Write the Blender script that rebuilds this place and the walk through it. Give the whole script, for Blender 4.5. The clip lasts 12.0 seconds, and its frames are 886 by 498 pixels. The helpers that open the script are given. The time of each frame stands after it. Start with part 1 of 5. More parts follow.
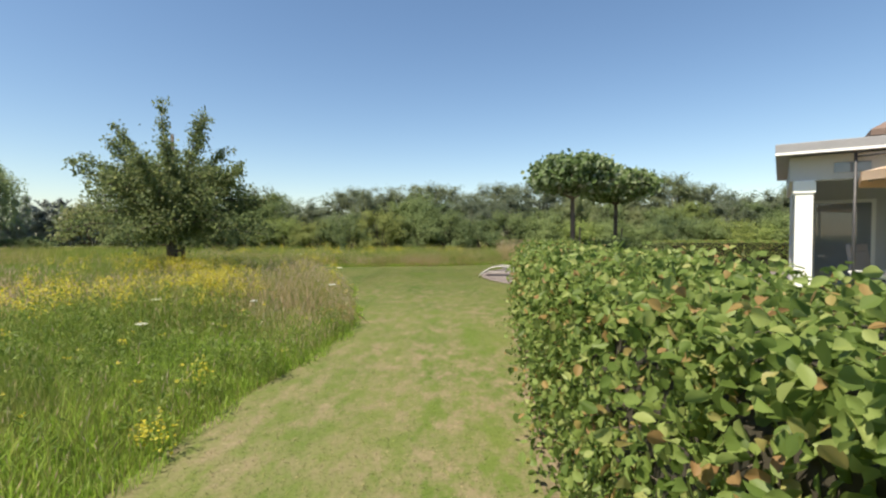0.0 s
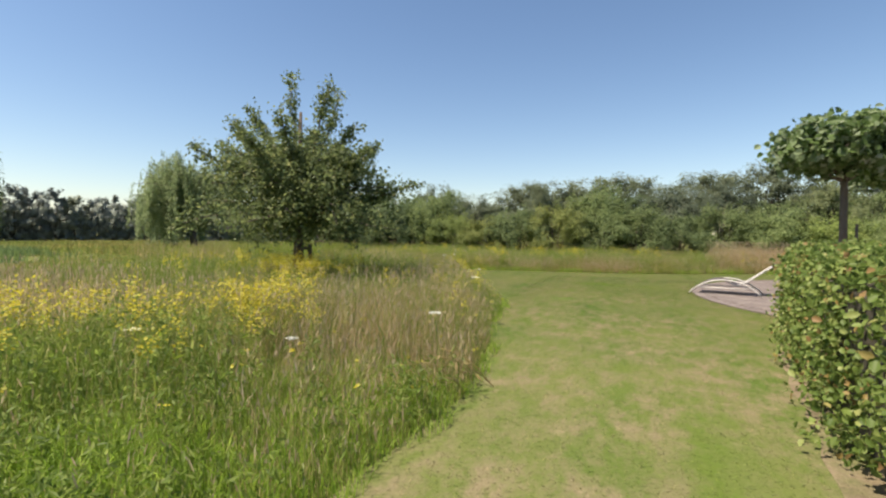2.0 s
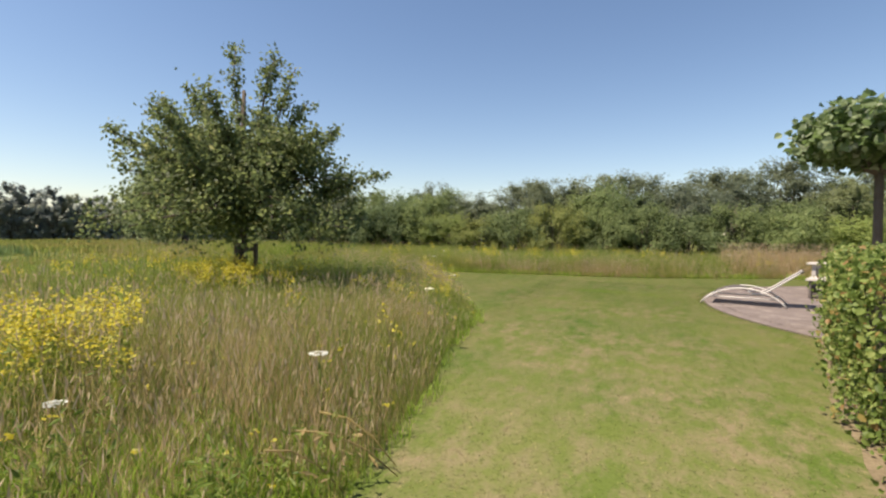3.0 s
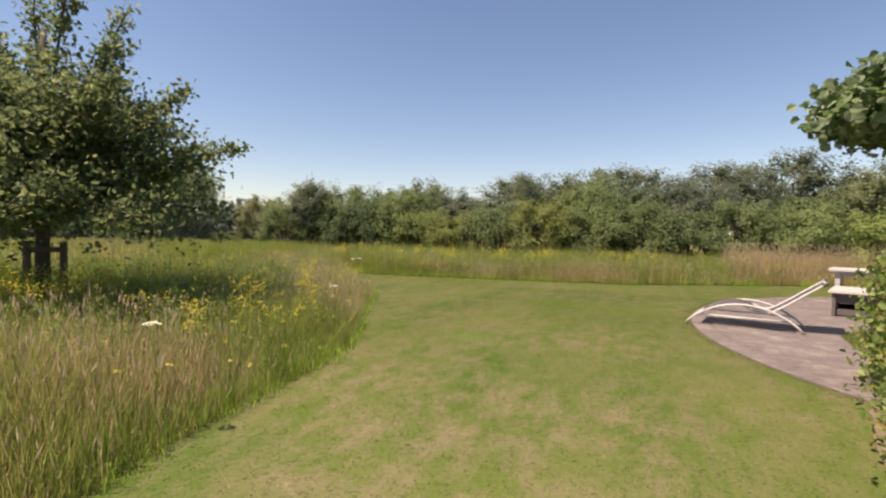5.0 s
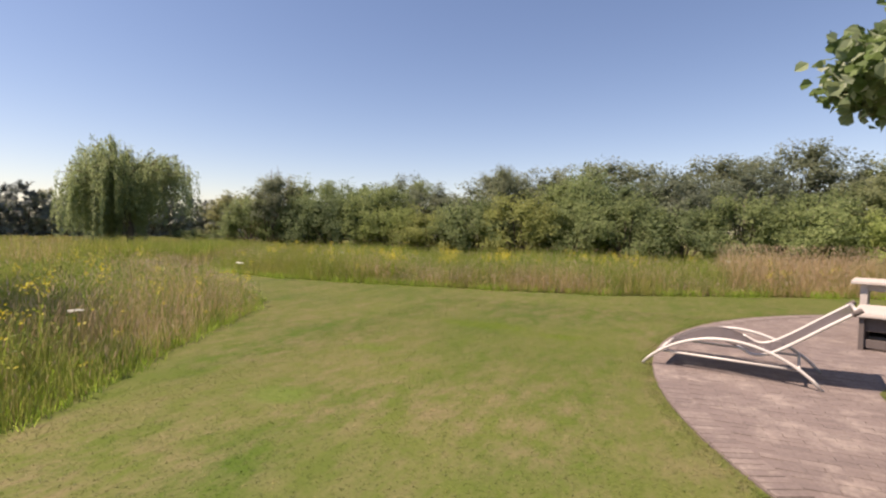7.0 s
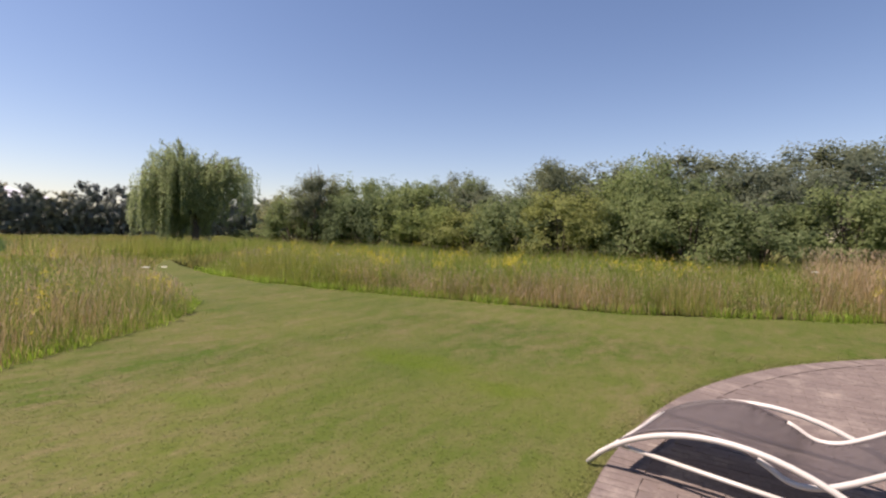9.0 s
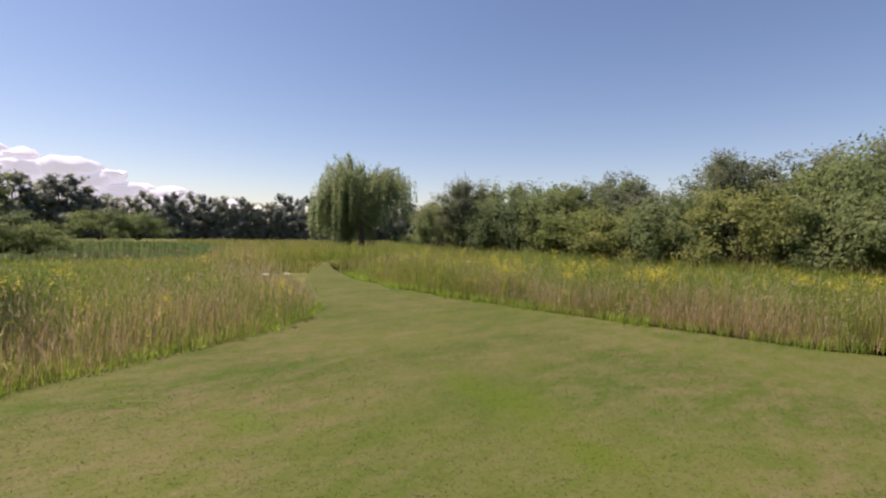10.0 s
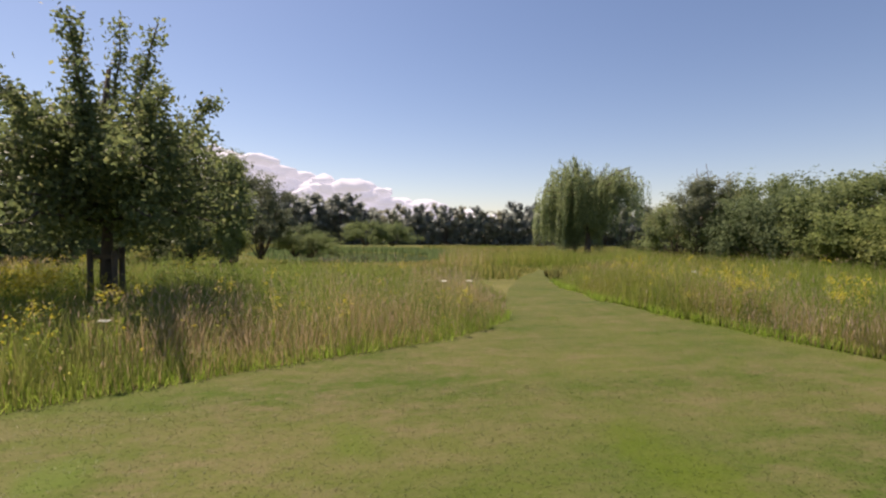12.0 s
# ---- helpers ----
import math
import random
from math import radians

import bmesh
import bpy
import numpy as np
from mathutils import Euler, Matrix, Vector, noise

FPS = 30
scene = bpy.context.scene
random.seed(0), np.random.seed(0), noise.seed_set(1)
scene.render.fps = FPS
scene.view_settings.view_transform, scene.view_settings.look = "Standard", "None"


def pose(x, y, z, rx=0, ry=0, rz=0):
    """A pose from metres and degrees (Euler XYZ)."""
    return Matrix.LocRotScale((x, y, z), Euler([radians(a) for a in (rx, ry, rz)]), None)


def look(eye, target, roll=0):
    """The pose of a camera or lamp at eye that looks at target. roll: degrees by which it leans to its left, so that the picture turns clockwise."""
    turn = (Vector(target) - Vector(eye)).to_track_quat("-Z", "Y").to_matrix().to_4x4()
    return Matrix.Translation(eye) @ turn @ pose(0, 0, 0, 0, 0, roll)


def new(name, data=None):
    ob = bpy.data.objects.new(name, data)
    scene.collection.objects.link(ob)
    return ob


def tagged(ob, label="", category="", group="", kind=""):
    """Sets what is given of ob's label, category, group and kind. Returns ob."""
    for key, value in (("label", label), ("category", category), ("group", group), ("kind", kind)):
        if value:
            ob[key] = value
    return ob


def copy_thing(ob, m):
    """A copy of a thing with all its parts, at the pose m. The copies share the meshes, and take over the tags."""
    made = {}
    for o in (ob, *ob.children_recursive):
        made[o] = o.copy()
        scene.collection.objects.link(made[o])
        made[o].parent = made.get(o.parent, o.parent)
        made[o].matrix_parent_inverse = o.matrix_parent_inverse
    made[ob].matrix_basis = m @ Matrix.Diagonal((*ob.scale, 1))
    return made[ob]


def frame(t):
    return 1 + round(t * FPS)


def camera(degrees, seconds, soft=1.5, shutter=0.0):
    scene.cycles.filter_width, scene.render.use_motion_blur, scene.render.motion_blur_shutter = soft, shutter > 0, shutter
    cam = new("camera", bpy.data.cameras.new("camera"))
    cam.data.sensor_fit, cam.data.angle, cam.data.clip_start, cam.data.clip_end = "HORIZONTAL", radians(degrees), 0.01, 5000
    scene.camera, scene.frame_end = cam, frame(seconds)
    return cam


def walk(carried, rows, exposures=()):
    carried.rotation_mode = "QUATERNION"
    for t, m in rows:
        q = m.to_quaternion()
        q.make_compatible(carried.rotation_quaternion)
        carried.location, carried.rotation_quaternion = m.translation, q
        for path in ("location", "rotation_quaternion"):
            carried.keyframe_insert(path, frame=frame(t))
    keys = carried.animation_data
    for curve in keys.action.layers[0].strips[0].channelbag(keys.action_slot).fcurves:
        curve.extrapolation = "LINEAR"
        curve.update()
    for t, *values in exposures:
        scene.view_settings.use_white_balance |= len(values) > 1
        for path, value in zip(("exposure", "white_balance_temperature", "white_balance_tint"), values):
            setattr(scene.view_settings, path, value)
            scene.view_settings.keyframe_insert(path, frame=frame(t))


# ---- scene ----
cam = camera(85.3, 12.0, soft=2.3)
METRES, EYE, TILT, LEAN, TURN = 15.5, 1.4, -1.6, 0.0, 0.0
ROWS = [
    (0.0, 0.0, 0.0, 0.0, 0.0, 0.0, -0.0),
    (0.1, -0.0018, 0.0095, -0.0002, 4.0, -0.03, -0.1),
    (0.2, -0.0037, 0.019, -0.0004, 6.4, -0.06, -0.2),
    (0.3, -0.0056, 0.0285, -0.0006, 9.0, -0.09, -0.28),
    (0.5, -0.0093, 0.0474, -0.001, 12.6, -0.13, -0.45),
    (1.0, -0.0106, 0.1059, 0.0008, 20.3, -0.2, -0.87),
    (1.5, -0.0073, 0.164, 0.0026, 21.11, -0.24, -1.14),
    (2.0, -0.0058, 0.2243, 0.0028, 21.35, -0.26, -1.22),
    (2.5, -0.0042, 0.2821, 0.0051, 21.62, -0.29, -1.32),
    (4.5, 0.0287, 0.4738, 0.0075, 23.25, -0.32, -1.48),
    (5.0, 0.0417, 0.525, 0.0091, 22.94, -0.36, -1.54),
    (5.5, 0.0544, 0.5712, 0.0103, 22.16, -0.36, -1.59),
    (6.0, 0.0633, 0.6169, 0.0116, 22.04, -0.36, -1.68),
    (6.5, 0.0736, 0.6597, 0.014, 22.32, -0.37, -1.72),
    (7.0, 0.0823, 0.7067, 0.0138, 23.54, -0.4, -1.8),
    (9.0, 0.1259, 0.8731, 0.0191, 32.43, -0.6, -2.18),
    (9.5, 0.1288, 0.9065, 0.0219, 40.71, -0.76, -2.27),
    (10.0, 0.1277, 0.9382, 0.0255, 51.15, -0.86, -2.37),
    (10.5, 0.1179, 0.9663, 0.0278, 62.09, -1.0, -2.46),
    (11.0, 0.1114, 0.9868, 0.0278, 72.03, -1.03, -2.49),
    (11.5, 0.1099, 0.9969, 0.0277, 77.59, -1.14, -2.31),
    (12.0, 0.1082, 1.0000, 0.0275, 78.37, -1.25, -2.14),
]
walk(cam, [(t, pose(0, 0, EYE, TILT, LEAN, TURN) @ pose(METRES * x, METRES * y, METRES * z, 90 + pitch, roll, yaw)) for t, x, y, z, yaw, pitch, roll in ROWS],
     [(0.0, 0.9, 6900, 10), (2.5, 0.88, 7100, 15), (5.0, 0.84, 7550, 23), (7.0, 0.86, 7550, 28), (9.0, 0.69, 7100, 28), (12.0, 0.56, 7350, 27)])

# ---- light ----
SUN_FROM = Vector((-0.46, -0.4, 1.0)).normalized()      # towards the sun
world = bpy.data.worlds.new("world")
scene.world = world
world.use_nodes = True
sky = world.node_tree.nodes.new("ShaderNodeTexSky")
sky.sky_type = "NISHITA"
sky.sun_disc = False
sky.sun_elevation = math.asin(SUN_FROM.z)
sky.sun_rotation = math.atan2(SUN_FROM.x, SUN_FROM.y)
sky.air_density, sky.dust_density, sky.ozone_density = 1.0, 0.45, 1.3
rich = world.node_tree.nodes.new("ShaderNodeHueSaturation")
rich.inputs["Saturation"].default_value = 1.12
world.node_tree.links.new(sky.outputs[0], rich.inputs["Color"])
world.node_tree.links.new(rich.outputs[0], world.node_tree.nodes["Background"].inputs[0])
world.node_tree.nodes["Background"].inputs[1].default_value = 0.088
sun = new("sun", bpy.data.lights.new("sun", "SUN"))
sun.data.energy, sun.data.angle, sun.data.color = 5.0, radians(0.6), (1.0, 0.93, 0.80)
sun.matrix_world = look(SUN_FROM * 60, (0, 0, 0))


# ---- materials ----
def material(name, rough=0.8):
    m = bpy.data.materials.new(name)
    m.use_nodes = True
    t = m.node_tree
    b = t.nodes["Principled BSDF"]
    b.inputs["Roughness"].default_value = rough
    return m, t, b


def node(t, kind, **values):
    n = t.nodes.new(kind)
    for k, v in values.items():
        n.inputs[k.replace("_", " ")].default_value = v
    return n


def ramp(t, fac, stops):
    r = t.nodes.new("ShaderNodeValToRGB")
    while len(r.color_ramp.elements) < len(stops):
        r.color_ramp.elements.new(0.5)
    for e, (p, c) in zip(r.color_ramp.elements, stops):
        e.position, e.color = p, (*c, 1)
    t.links.new(fac, r.inputs[0])
    return r.outputs[0]


def blend(t, fac, a, b, how="MIX"):
    m = t.nodes.new("ShaderNodeMix")
    m.data_type, m.blend_type = "RGBA", how
    if isinstance(fac, (int, float)):
        m.inputs[0].default_value = fac
    else:
        t.links.new(fac, m.inputs[0])
    for sock, v in ((m.inputs[6], a), (m.inputs[7], b)):
        if isinstance(v, tuple):
            sock.default_value = (*v, 1)
        else:
            t.links.new(v, sock)
    return m.outputs[2]


def noise_at(t, scale, detail=4.0, rough=0.6, stretch=(1, 1, 1), world_space=True):
    g = t.nodes.new("ShaderNodeNewGeometry") if world_space else t.nodes.new("ShaderNodeTexCoord")
    mp = t.nodes.new("ShaderNodeMapping")
    mp.inputs["Scale"].default_value = stretch
    t.links.new(g.outputs["Position" if world_space else "Object"], mp.inputs[0])
    n = node(t, "ShaderNodeTexNoise", Scale=scale, Detail=detail, Roughness=rough)
    t.links.new(mp.outputs[0], n.inputs["Vector"])
    return n.outputs["Fac"]


def bumped(t, b, height, strength, distance):
    n = node(t, "ShaderNodeBump", Strength=strength, Distance=distance)
    t.links.new(height, n.inputs["Height"])
    t.links.new(n.outputs[0], b.inputs["Normal"])


def leafy(name, stops, patch=None, patch_scale=0.25, rough=0.5, through_light=0.5, spread=1.0):
    """Leaf or blade: each one its own shade, soft patches of a second tone, light coming through."""
    m, t, b = material(name, rough)
    g = t.nodes.new("ShaderNodeNewGeometry")
    col = ramp(t, g.outputs["Random Per Island"], stops)
    if patch:
        f = ramp(t, noise_at(t, patch_scale, 3.0), [(0.42, (0, 0, 0)), (0.62, (1, 1, 1))])
        m2 = t.nodes.new("ShaderNodeMath")
        m2.operation = "MULTIPLY"
        m2.inputs[1].default_value = 0.75
        t.links.new(f, m2.inputs[0])
        col = blend(t, m2.outputs[0], col, patch)
    info = t.nodes.new("ShaderNodeObjectInfo")
    col = blend(t, min(1.0, 0.5 * spread), col, ramp(t, info.outputs["Random"], [(0.0, (0.66, 0.72, 0.82)), (0.3, (0.9, 0.92, 0.95)), (0.6, (1.0, 1.0, 0.95)), (0.85, (1.2, 1.2, 0.85)), (1.0, (1.4, 1.2, 0.85))]), "MULTIPLY")
    t.links.new(col, b.inputs["Base Color"])
    b.inputs["Specular IOR Level"].default_value = 0.3
    tr = t.nodes.new("ShaderNodeBsdfTranslucent")
    t.links.new(col, tr.inputs[0])
    mx = t.nodes.new("ShaderNodeMixShader")
    mx.inputs[0].default_value = through_light
    t.links.new(b.outputs[0], mx.inputs[1])
    t.links.new(tr.outputs[0], mx.inputs[2])
    t.links.new(mx.outputs[0], t.nodes["Material Output"].inputs[0])
    return m


def plain(name, colour, rough=0.6, metal=0.0, mottled=0.18, scale=6.0, bump=0.1, size=0.004):
    m, t, b = material(name, rough)
    dark = tuple(c * (1 - mottled) for c in colour)
    lite = tuple(min(1, c * (1 + mottled)) for c in colour)
    n1, n2 = noise_at(t, scale, 5.0, world_space=False), noise_at(t, scale * 14, 3.0, world_space=False)
    col = blend(t, n1, dark, lite)
    col = blend(t, 0.25, col, ramp(t, n2, [(0.35, dark), (0.65, lite)]))
    t.links.new(col, b.inputs["Base Color"])
    b.inputs["Metallic"].default_value = metal
    bumped(t, b, n2, bump, size)
    return m


def ground_material(name, stops, scale, spots, spot_scale, low, high, fine=60.0):
    m, t, b = material(name, 0.95)
    col = ramp(t, noise_at(t, scale, 6.0, 0.65), stops)
    col = blend(t, ramp(t, noise_at(t, spot_scale, 5.0, 0.6), [(low, (0, 0, 0)), (high, (1, 1, 1))]), col, spots)
    f = noise_at(t, fine, 4.0, 0.7)
    col = blend(t, 0.5, col, ramp(t, f, [(0.3, (0.35, 0.35, 0.35)), (0.7, (1.3, 1.3, 1.3))]), "MULTIPLY")
    t.links.new(col, b.inputs["Base Color"])
    b.inputs["Specular IOR Level"].default_value = 0.09
    bumped(t, b, f, 0.6, 0.02)
    return m


def spot_mask(t, x, y, rx, ry, ragged):
    """1 inside a ragged oval patch of ground, 0 outside."""
    g = t.nodes.new("ShaderNodeNewGeometry")
    mp = t.nodes.new("ShaderNodeMapping")
    mp.inputs["Location"].default_value = (-x / rx, -y / ry, 0)
    mp.inputs["Scale"].default_value = (1 / rx, 1 / ry, 0)
    t.links.new(g.outputs["Position"], mp.inputs[0])
    far = t.nodes.new("ShaderNodeVectorMath")
    far.operation = "LENGTH"
    t.links.new(mp.outputs[0], far.inputs[0])
    add = t.nodes.new("ShaderNodeMath")
    add.operation = "MULTIPLY_ADD"
    t.links.new(noise_at(t, 2.2, 5.0, 0.65), add.inputs[0])
    add.inputs[1].default_value = ragged
    t.links.new(far.outputs["Value"], add.inputs[2])
    return ramp(t, add.outputs[0], [(0.0, (1, 1, 1)), (0.45 + 0.2 * ragged, (0.9, 0.9, 0.9)), (1.0, (0, 0, 0))])


def lawn_colour(t, gain):
    """Summer turf: two greens, mowing streaks, straw where it has dried, a few fresh patches."""
    def k(c):
        return tuple(q * gain for q in c)
    col = ramp(t, noise_at(t, 0.45, 5.0, 0.6), [(0.32, k((0.062, 0.108, 0.018))), (0.68, k((0.112, 0.14, 0.034)))])
    streak = ramp(t, noise_at(t, 1.0, 3.0, 0.5, (1.5, 0.1, 1)), [(0.4, (0, 0, 0)), (0.62, (1, 1, 1))])
    col = blend(t, streak, col, blend(t, 0.55, col, k((0.135, 0.145, 0.05))))
    mottle = ramp(t, noise_at(t, 3.2, 9.0, 0.74, (1.4, 0.7, 1)), [(0.42, (0, 0, 0)), (0.62, (1, 1, 1))])
    wide = ramp(t, noise_at(t, 0.33, 3.0, 0.55), [(0.36, (0.4, 0.4, 0.4)), (0.58, (1.0, 1.0, 1.0))])
    near = t.nodes.new("ShaderNodeMapRange")
    g = t.nodes.new("ShaderNodeNewGeometry")
    xyz = t.nodes.new("ShaderNodeSeparateXYZ")
    t.links.new(g.outputs["Position"], xyz.inputs[0])
    for i, q in enumerate((3.0, 19.0, 1.1, 0.6), 1):
        near.inputs[i].default_value = q
    t.links.new(xyz.outputs[1], near.inputs[0])
    dry = blend(t, 1.0, blend(t, 1.0, mottle, wide, "MULTIPLY"), near.outputs[0], "MULTIPLY")
    col = blend(t, dry, col, k((0.2, 0.162, 0.098)))
    pale = ramp(t, noise_at(t, 4.5, 6.0, 0.7), [(0.6, (0, 0, 0)), (0.72, (0.8, 0.8, 0.8))])
    col = blend(t, blend(t, 1.0, pale, dry, "MULTIPLY"), col, k((0.32, 0.25, 0.16)))
    for x, y, rx, ry, c in ((-0.9, 17.5, 1.6, 0.75, (0.088, 0.138, 0.012)), (0.2, 17.2, 0.8, 0.5, (0.088, 0.138, 0.012)), (-1.4, 13.9, 0.7, 0.5, (0.10, 0.165, 0.03)), (-1.6, 15.6, 0.8, 0.45, (0.095, 0.15, 0.02)), (0.45, 6.6, 0.5, 2.6, (0.08, 0.128, 0.018))):
        col = blend(t, blend(t, 0.65, (0, 0, 0), spot_mask(t, x, y, rx, ry, 0.9)), col, k(c))
    lush = t.nodes.new("ShaderNodeMapRange")
    for i, q in enumerate((8.0, 16.0, 0.0, 1.0), 1):
        lush.inputs[i].default_value = q
    t.links.new(xyz.outputs[1], lush.inputs[0])
    return blend(t, lush.outputs[0], col, blend(t, 1.0, col, (0.74, 0.76, 0.68), "MULTIPLY"))


def lawn_material():
    m, t, b = material("lawn_turf", 0.95)
    f = noise_at(t, 55.0, 4.0, 0.7)
    col = blend(t, 0.5, lawn_colour(t, 0.95), ramp(t, f, [(0.3, (0.7, 0.7, 0.7)), (0.7, (1.25, 1.25, 1.25))]), "MULTIPLY")
    t.links.new(col, b.inputs["Base Color"])
    b.inputs["Specular IOR Level"].default_value = 0.09
    bumped(t, b, f, 0.35, 0.01)
    return m


def turf_material():
    """Short blades in the lawn's own colours, each a shade apart."""
    m, t, b = material("lawn_blade", 0.6)
    g = t.nodes.new("ShaderNodeNewGeometry")
    col = blend(t, 1.0, lawn_colour(t, 1.15), ramp(t, g.outputs["Random Per Island"], [(0.0, (0.7, 0.75, 0.7)), (0.7, (1.05, 1.05, 1.0)), (1.0, (1.5, 1.35, 1.3))]), "MULTIPLY")
    t.links.new(col, b.inputs["Base Color"])
    b.inputs["Specular IOR Level"].default_value = 0.2
    tr = t.nodes.new("ShaderNodeBsdfTranslucent")
    t.links.new(col, tr.inputs[0])
    mx = t.nodes.new("ShaderNodeMixShader")
    mx.inputs[0].default_value = 0.15
    t.links.new(b.outputs[0], mx.inputs[1])
    t.links.new(tr.outputs[0], mx.inputs[2])
    t.links.new(mx.outputs[0], t.nodes["Material Output"].inputs[0])
    return m


M_GROUND = ground_material("meadow_soil", [(0.3, (0.075, 0.085, 0.025)), (0.7, (0.16, 0.17, 0.05))], 0.35, (0.18, 0.16, 0.07), 0.12, 0.52, 0.75, 8.0)
M_LAWN = lawn_material()
M_BARE = ground_material("bare_earth", [(0.3, (0.15, 0.12, 0.075)), (0.7, (0.25, 0.2, 0.13))], 3.0, (0.12, 0.14, 0.05), 2.0, 0.5, 0.7, 50.0)
M_BLADE = leafy("meadow_blade", [(0.0, (0.125, 0.21, 0.032)), (0.45, (0.2, 0.295, 0.05)), (0.8, (0.285, 0.36, 0.085)), (1.0, (0.44, 0.42, 0.18))], (0.3, 0.29, 0.09), 0.3, through_light=0.55)
M_BLADE_FAR = leafy("far_meadow_blade", [(0.0, (0.13, 0.19, 0.045)), (0.6, (0.21, 0.27, 0.075)), (1.0, (0.33, 0.31, 0.13))], (0.3, 0.26, 0.11), 0.09)
M_HEAD = leafy("grass_seed_head", [(0.0, (0.46, 0.33, 0.19)), (0.5, (0.58, 0.43, 0.27)), (1.0, (0.68, 0.54, 0.37))], rough=0.8, through_light=0.45)
M_TURF = turf_material()
M_LUSH = leafy("lush_grass_blade", [(0.0, (0.21, 0.34, 0.04)), (0.6, (0.31, 0.46, 0.065)), (1.0, (0.43, 0.54, 0.12))], through_light=0.6)
M_DRY = leafy("dry_grass_blade", [(0.0, (0.3, 0.27, 0.1)), (0.5, (0.5, 0.37, 0.2)), (1.0, (0.66, 0.5, 0.31))], rough=0.7, through_light=0.55)
M_YELLOW = leafy("yellow_flower", [(0.0, (0.46, 0.4, 0.04)), (0.6, (0.66, 0.55, 0.05)), (1.0, (0.56, 0.55, 0.14))], rough=0.6)
M_WHITE = leafy("white_flower", [(0.0, (0.7, 0.7, 0.6)), (1.0, (0.85, 0.85, 0.78))], rough=0.6)
M_HERB = leafy("herb_leaf", [(0.0, (0.125, 0.195, 0.033)), (0.6, (0.21, 0.29, 0.052)), (1.0, (0.33, 0.39, 0.1))], through_light=0.58)
M_OAK = leafy("oak_leaf", [(0.0, (0.09, 0.125, 0.06)), (0.6, (0.145, 0.185, 0.085)), (0.93, (0.2, 0.24, 0.1)), (1.0, (0.3, 0.31, 0.15))], through_light=0.6)
M_PLANE = leafy("plane_leaf", [(0.0, (0.10, 0.15, 0.05)), (0.45, (0.18, 0.26, 0.085)), (0.8, (0.34, 0.41, 0.22)), (1.0, (0.5, 0.54, 0.38))], rough=0.4)
M_WILLOW = leafy("willow_leaf", [(0.0, (0.21, 0.26, 0.12)), (0.6, (0.32, 0.39, 0.18)), (1.0, (0.43, 0.49, 0.26))], through_light=0.6)
M_BUSH = [leafy("hazel_leaf", [(0.0, (0.125, 0.172, 0.07)), (0.6, (0.185, 0.24, 0.1)), (1.0, (0.25, 0.3, 0.14))], rough=0.85, through_light=0.58, spread=1.5),
          leafy("alder_leaf", [(0.0, (0.14, 0.17, 0.105)), (0.6, (0.18, 0.212, 0.13)), (1.0, (0.23, 0.255, 0.16))], rough=0.85, through_light=0.58, spread=1.5),
          leafy("dogwood_leaf", [(0.0, (0.165, 0.22, 0.08)), (0.6, (0.235, 0.3, 0.115)), (1.0, (0.32, 0.37, 0.16))], rough=0.85, through_light=0.58, spread=1.5)]
# Far trees: distance haze is painted into the pale grey-green leaf colour.
M_FAR_HAZED = leafy("hazed_poplar_leaf", [(0.0, (0.3, 0.335, 0.315)), (0.6, (0.33, 0.365, 0.34)), (1.0, (0.36, 0.395, 0.355))], rough=0.95, through_light=0.72)
M_HEDGE = leafy("beech_leaf", [(0.0, (0.095, 0.15, 0.03)), (0.42, (0.175, 0.245, 0.055)), (0.76, (0.275, 0.345, 0.095)), (0.91, (0.36, 0.4, 0.13)), (0.95, (0.4, 0.29, 0.1)), (1.0, (0.34, 0.2, 0.085))], rough=0.5)
# Twig brown taken near black: the hedge's inner shade is in this colour.
M_SHADED_TWIG = plain("shaded_hedge_twig", (0.035, 0.03, 0.018), 0.95, scale=20)
M_BARK = plain("bark", (0.10, 0.08, 0.06), 0.95, mottled=0.4, scale=9, bump=0.6, size=0.02)
M_STAKE = plain("weathered_stake", (0.13, 0.10, 0.07), 0.9, mottled=0.3, scale=9, bump=0.4, size=0.006)


# ---- meshes ----
RNG = np.random.default_rng(7)


def array_mesh(name, verts, faces, mat=None, smooth=False):
    """A mesh from arrays: verts (n, 3), faces (m, k)."""
    me = bpy.data.meshes.new(name)
    verts, faces = np.asarray(verts, np.float32), np.asarray(faces, np.int32)
    k = faces.shape[1]
    me.vertices.add(len(verts))
    me.vertices.foreach_set("co", verts.ravel())
    me.loops.add(faces.size)
    me.loops.foreach_set("vertex_index", faces.ravel())
    me.polygons.add(len(faces))
    me.polygons.foreach_set("loop_start", np.arange(0, faces.size, k, dtype=np.int32))
    me.polygons.foreach_set("use_smooth", np.full(len(faces), smooth))
    me.update(calc_edges=True)
    if mat:
        me.materials.append(mat)
    return me


def part(name, bm, mat, parent=None, label=""):
    """Links a bmesh (or a finished mesh) as one object under a thing or part."""
    if isinstance(bm, bpy.types.Mesh):
        me = bm
    else:
        me = bpy.data.meshes.new(name)
        bm.to_mesh(me)
        bm.free()
    if mat and not me.materials:
        me.materials.append(mat)
    ob = new(name, me)
    if parent:
        ob.parent = parent
    if label:
        ob["label"] = label
    return ob


def thing(name, m, label, category, group="", kind=""):
    ob = new(name)
    ob.matrix_basis = m
    return tagged(ob, label, category, group, kind)


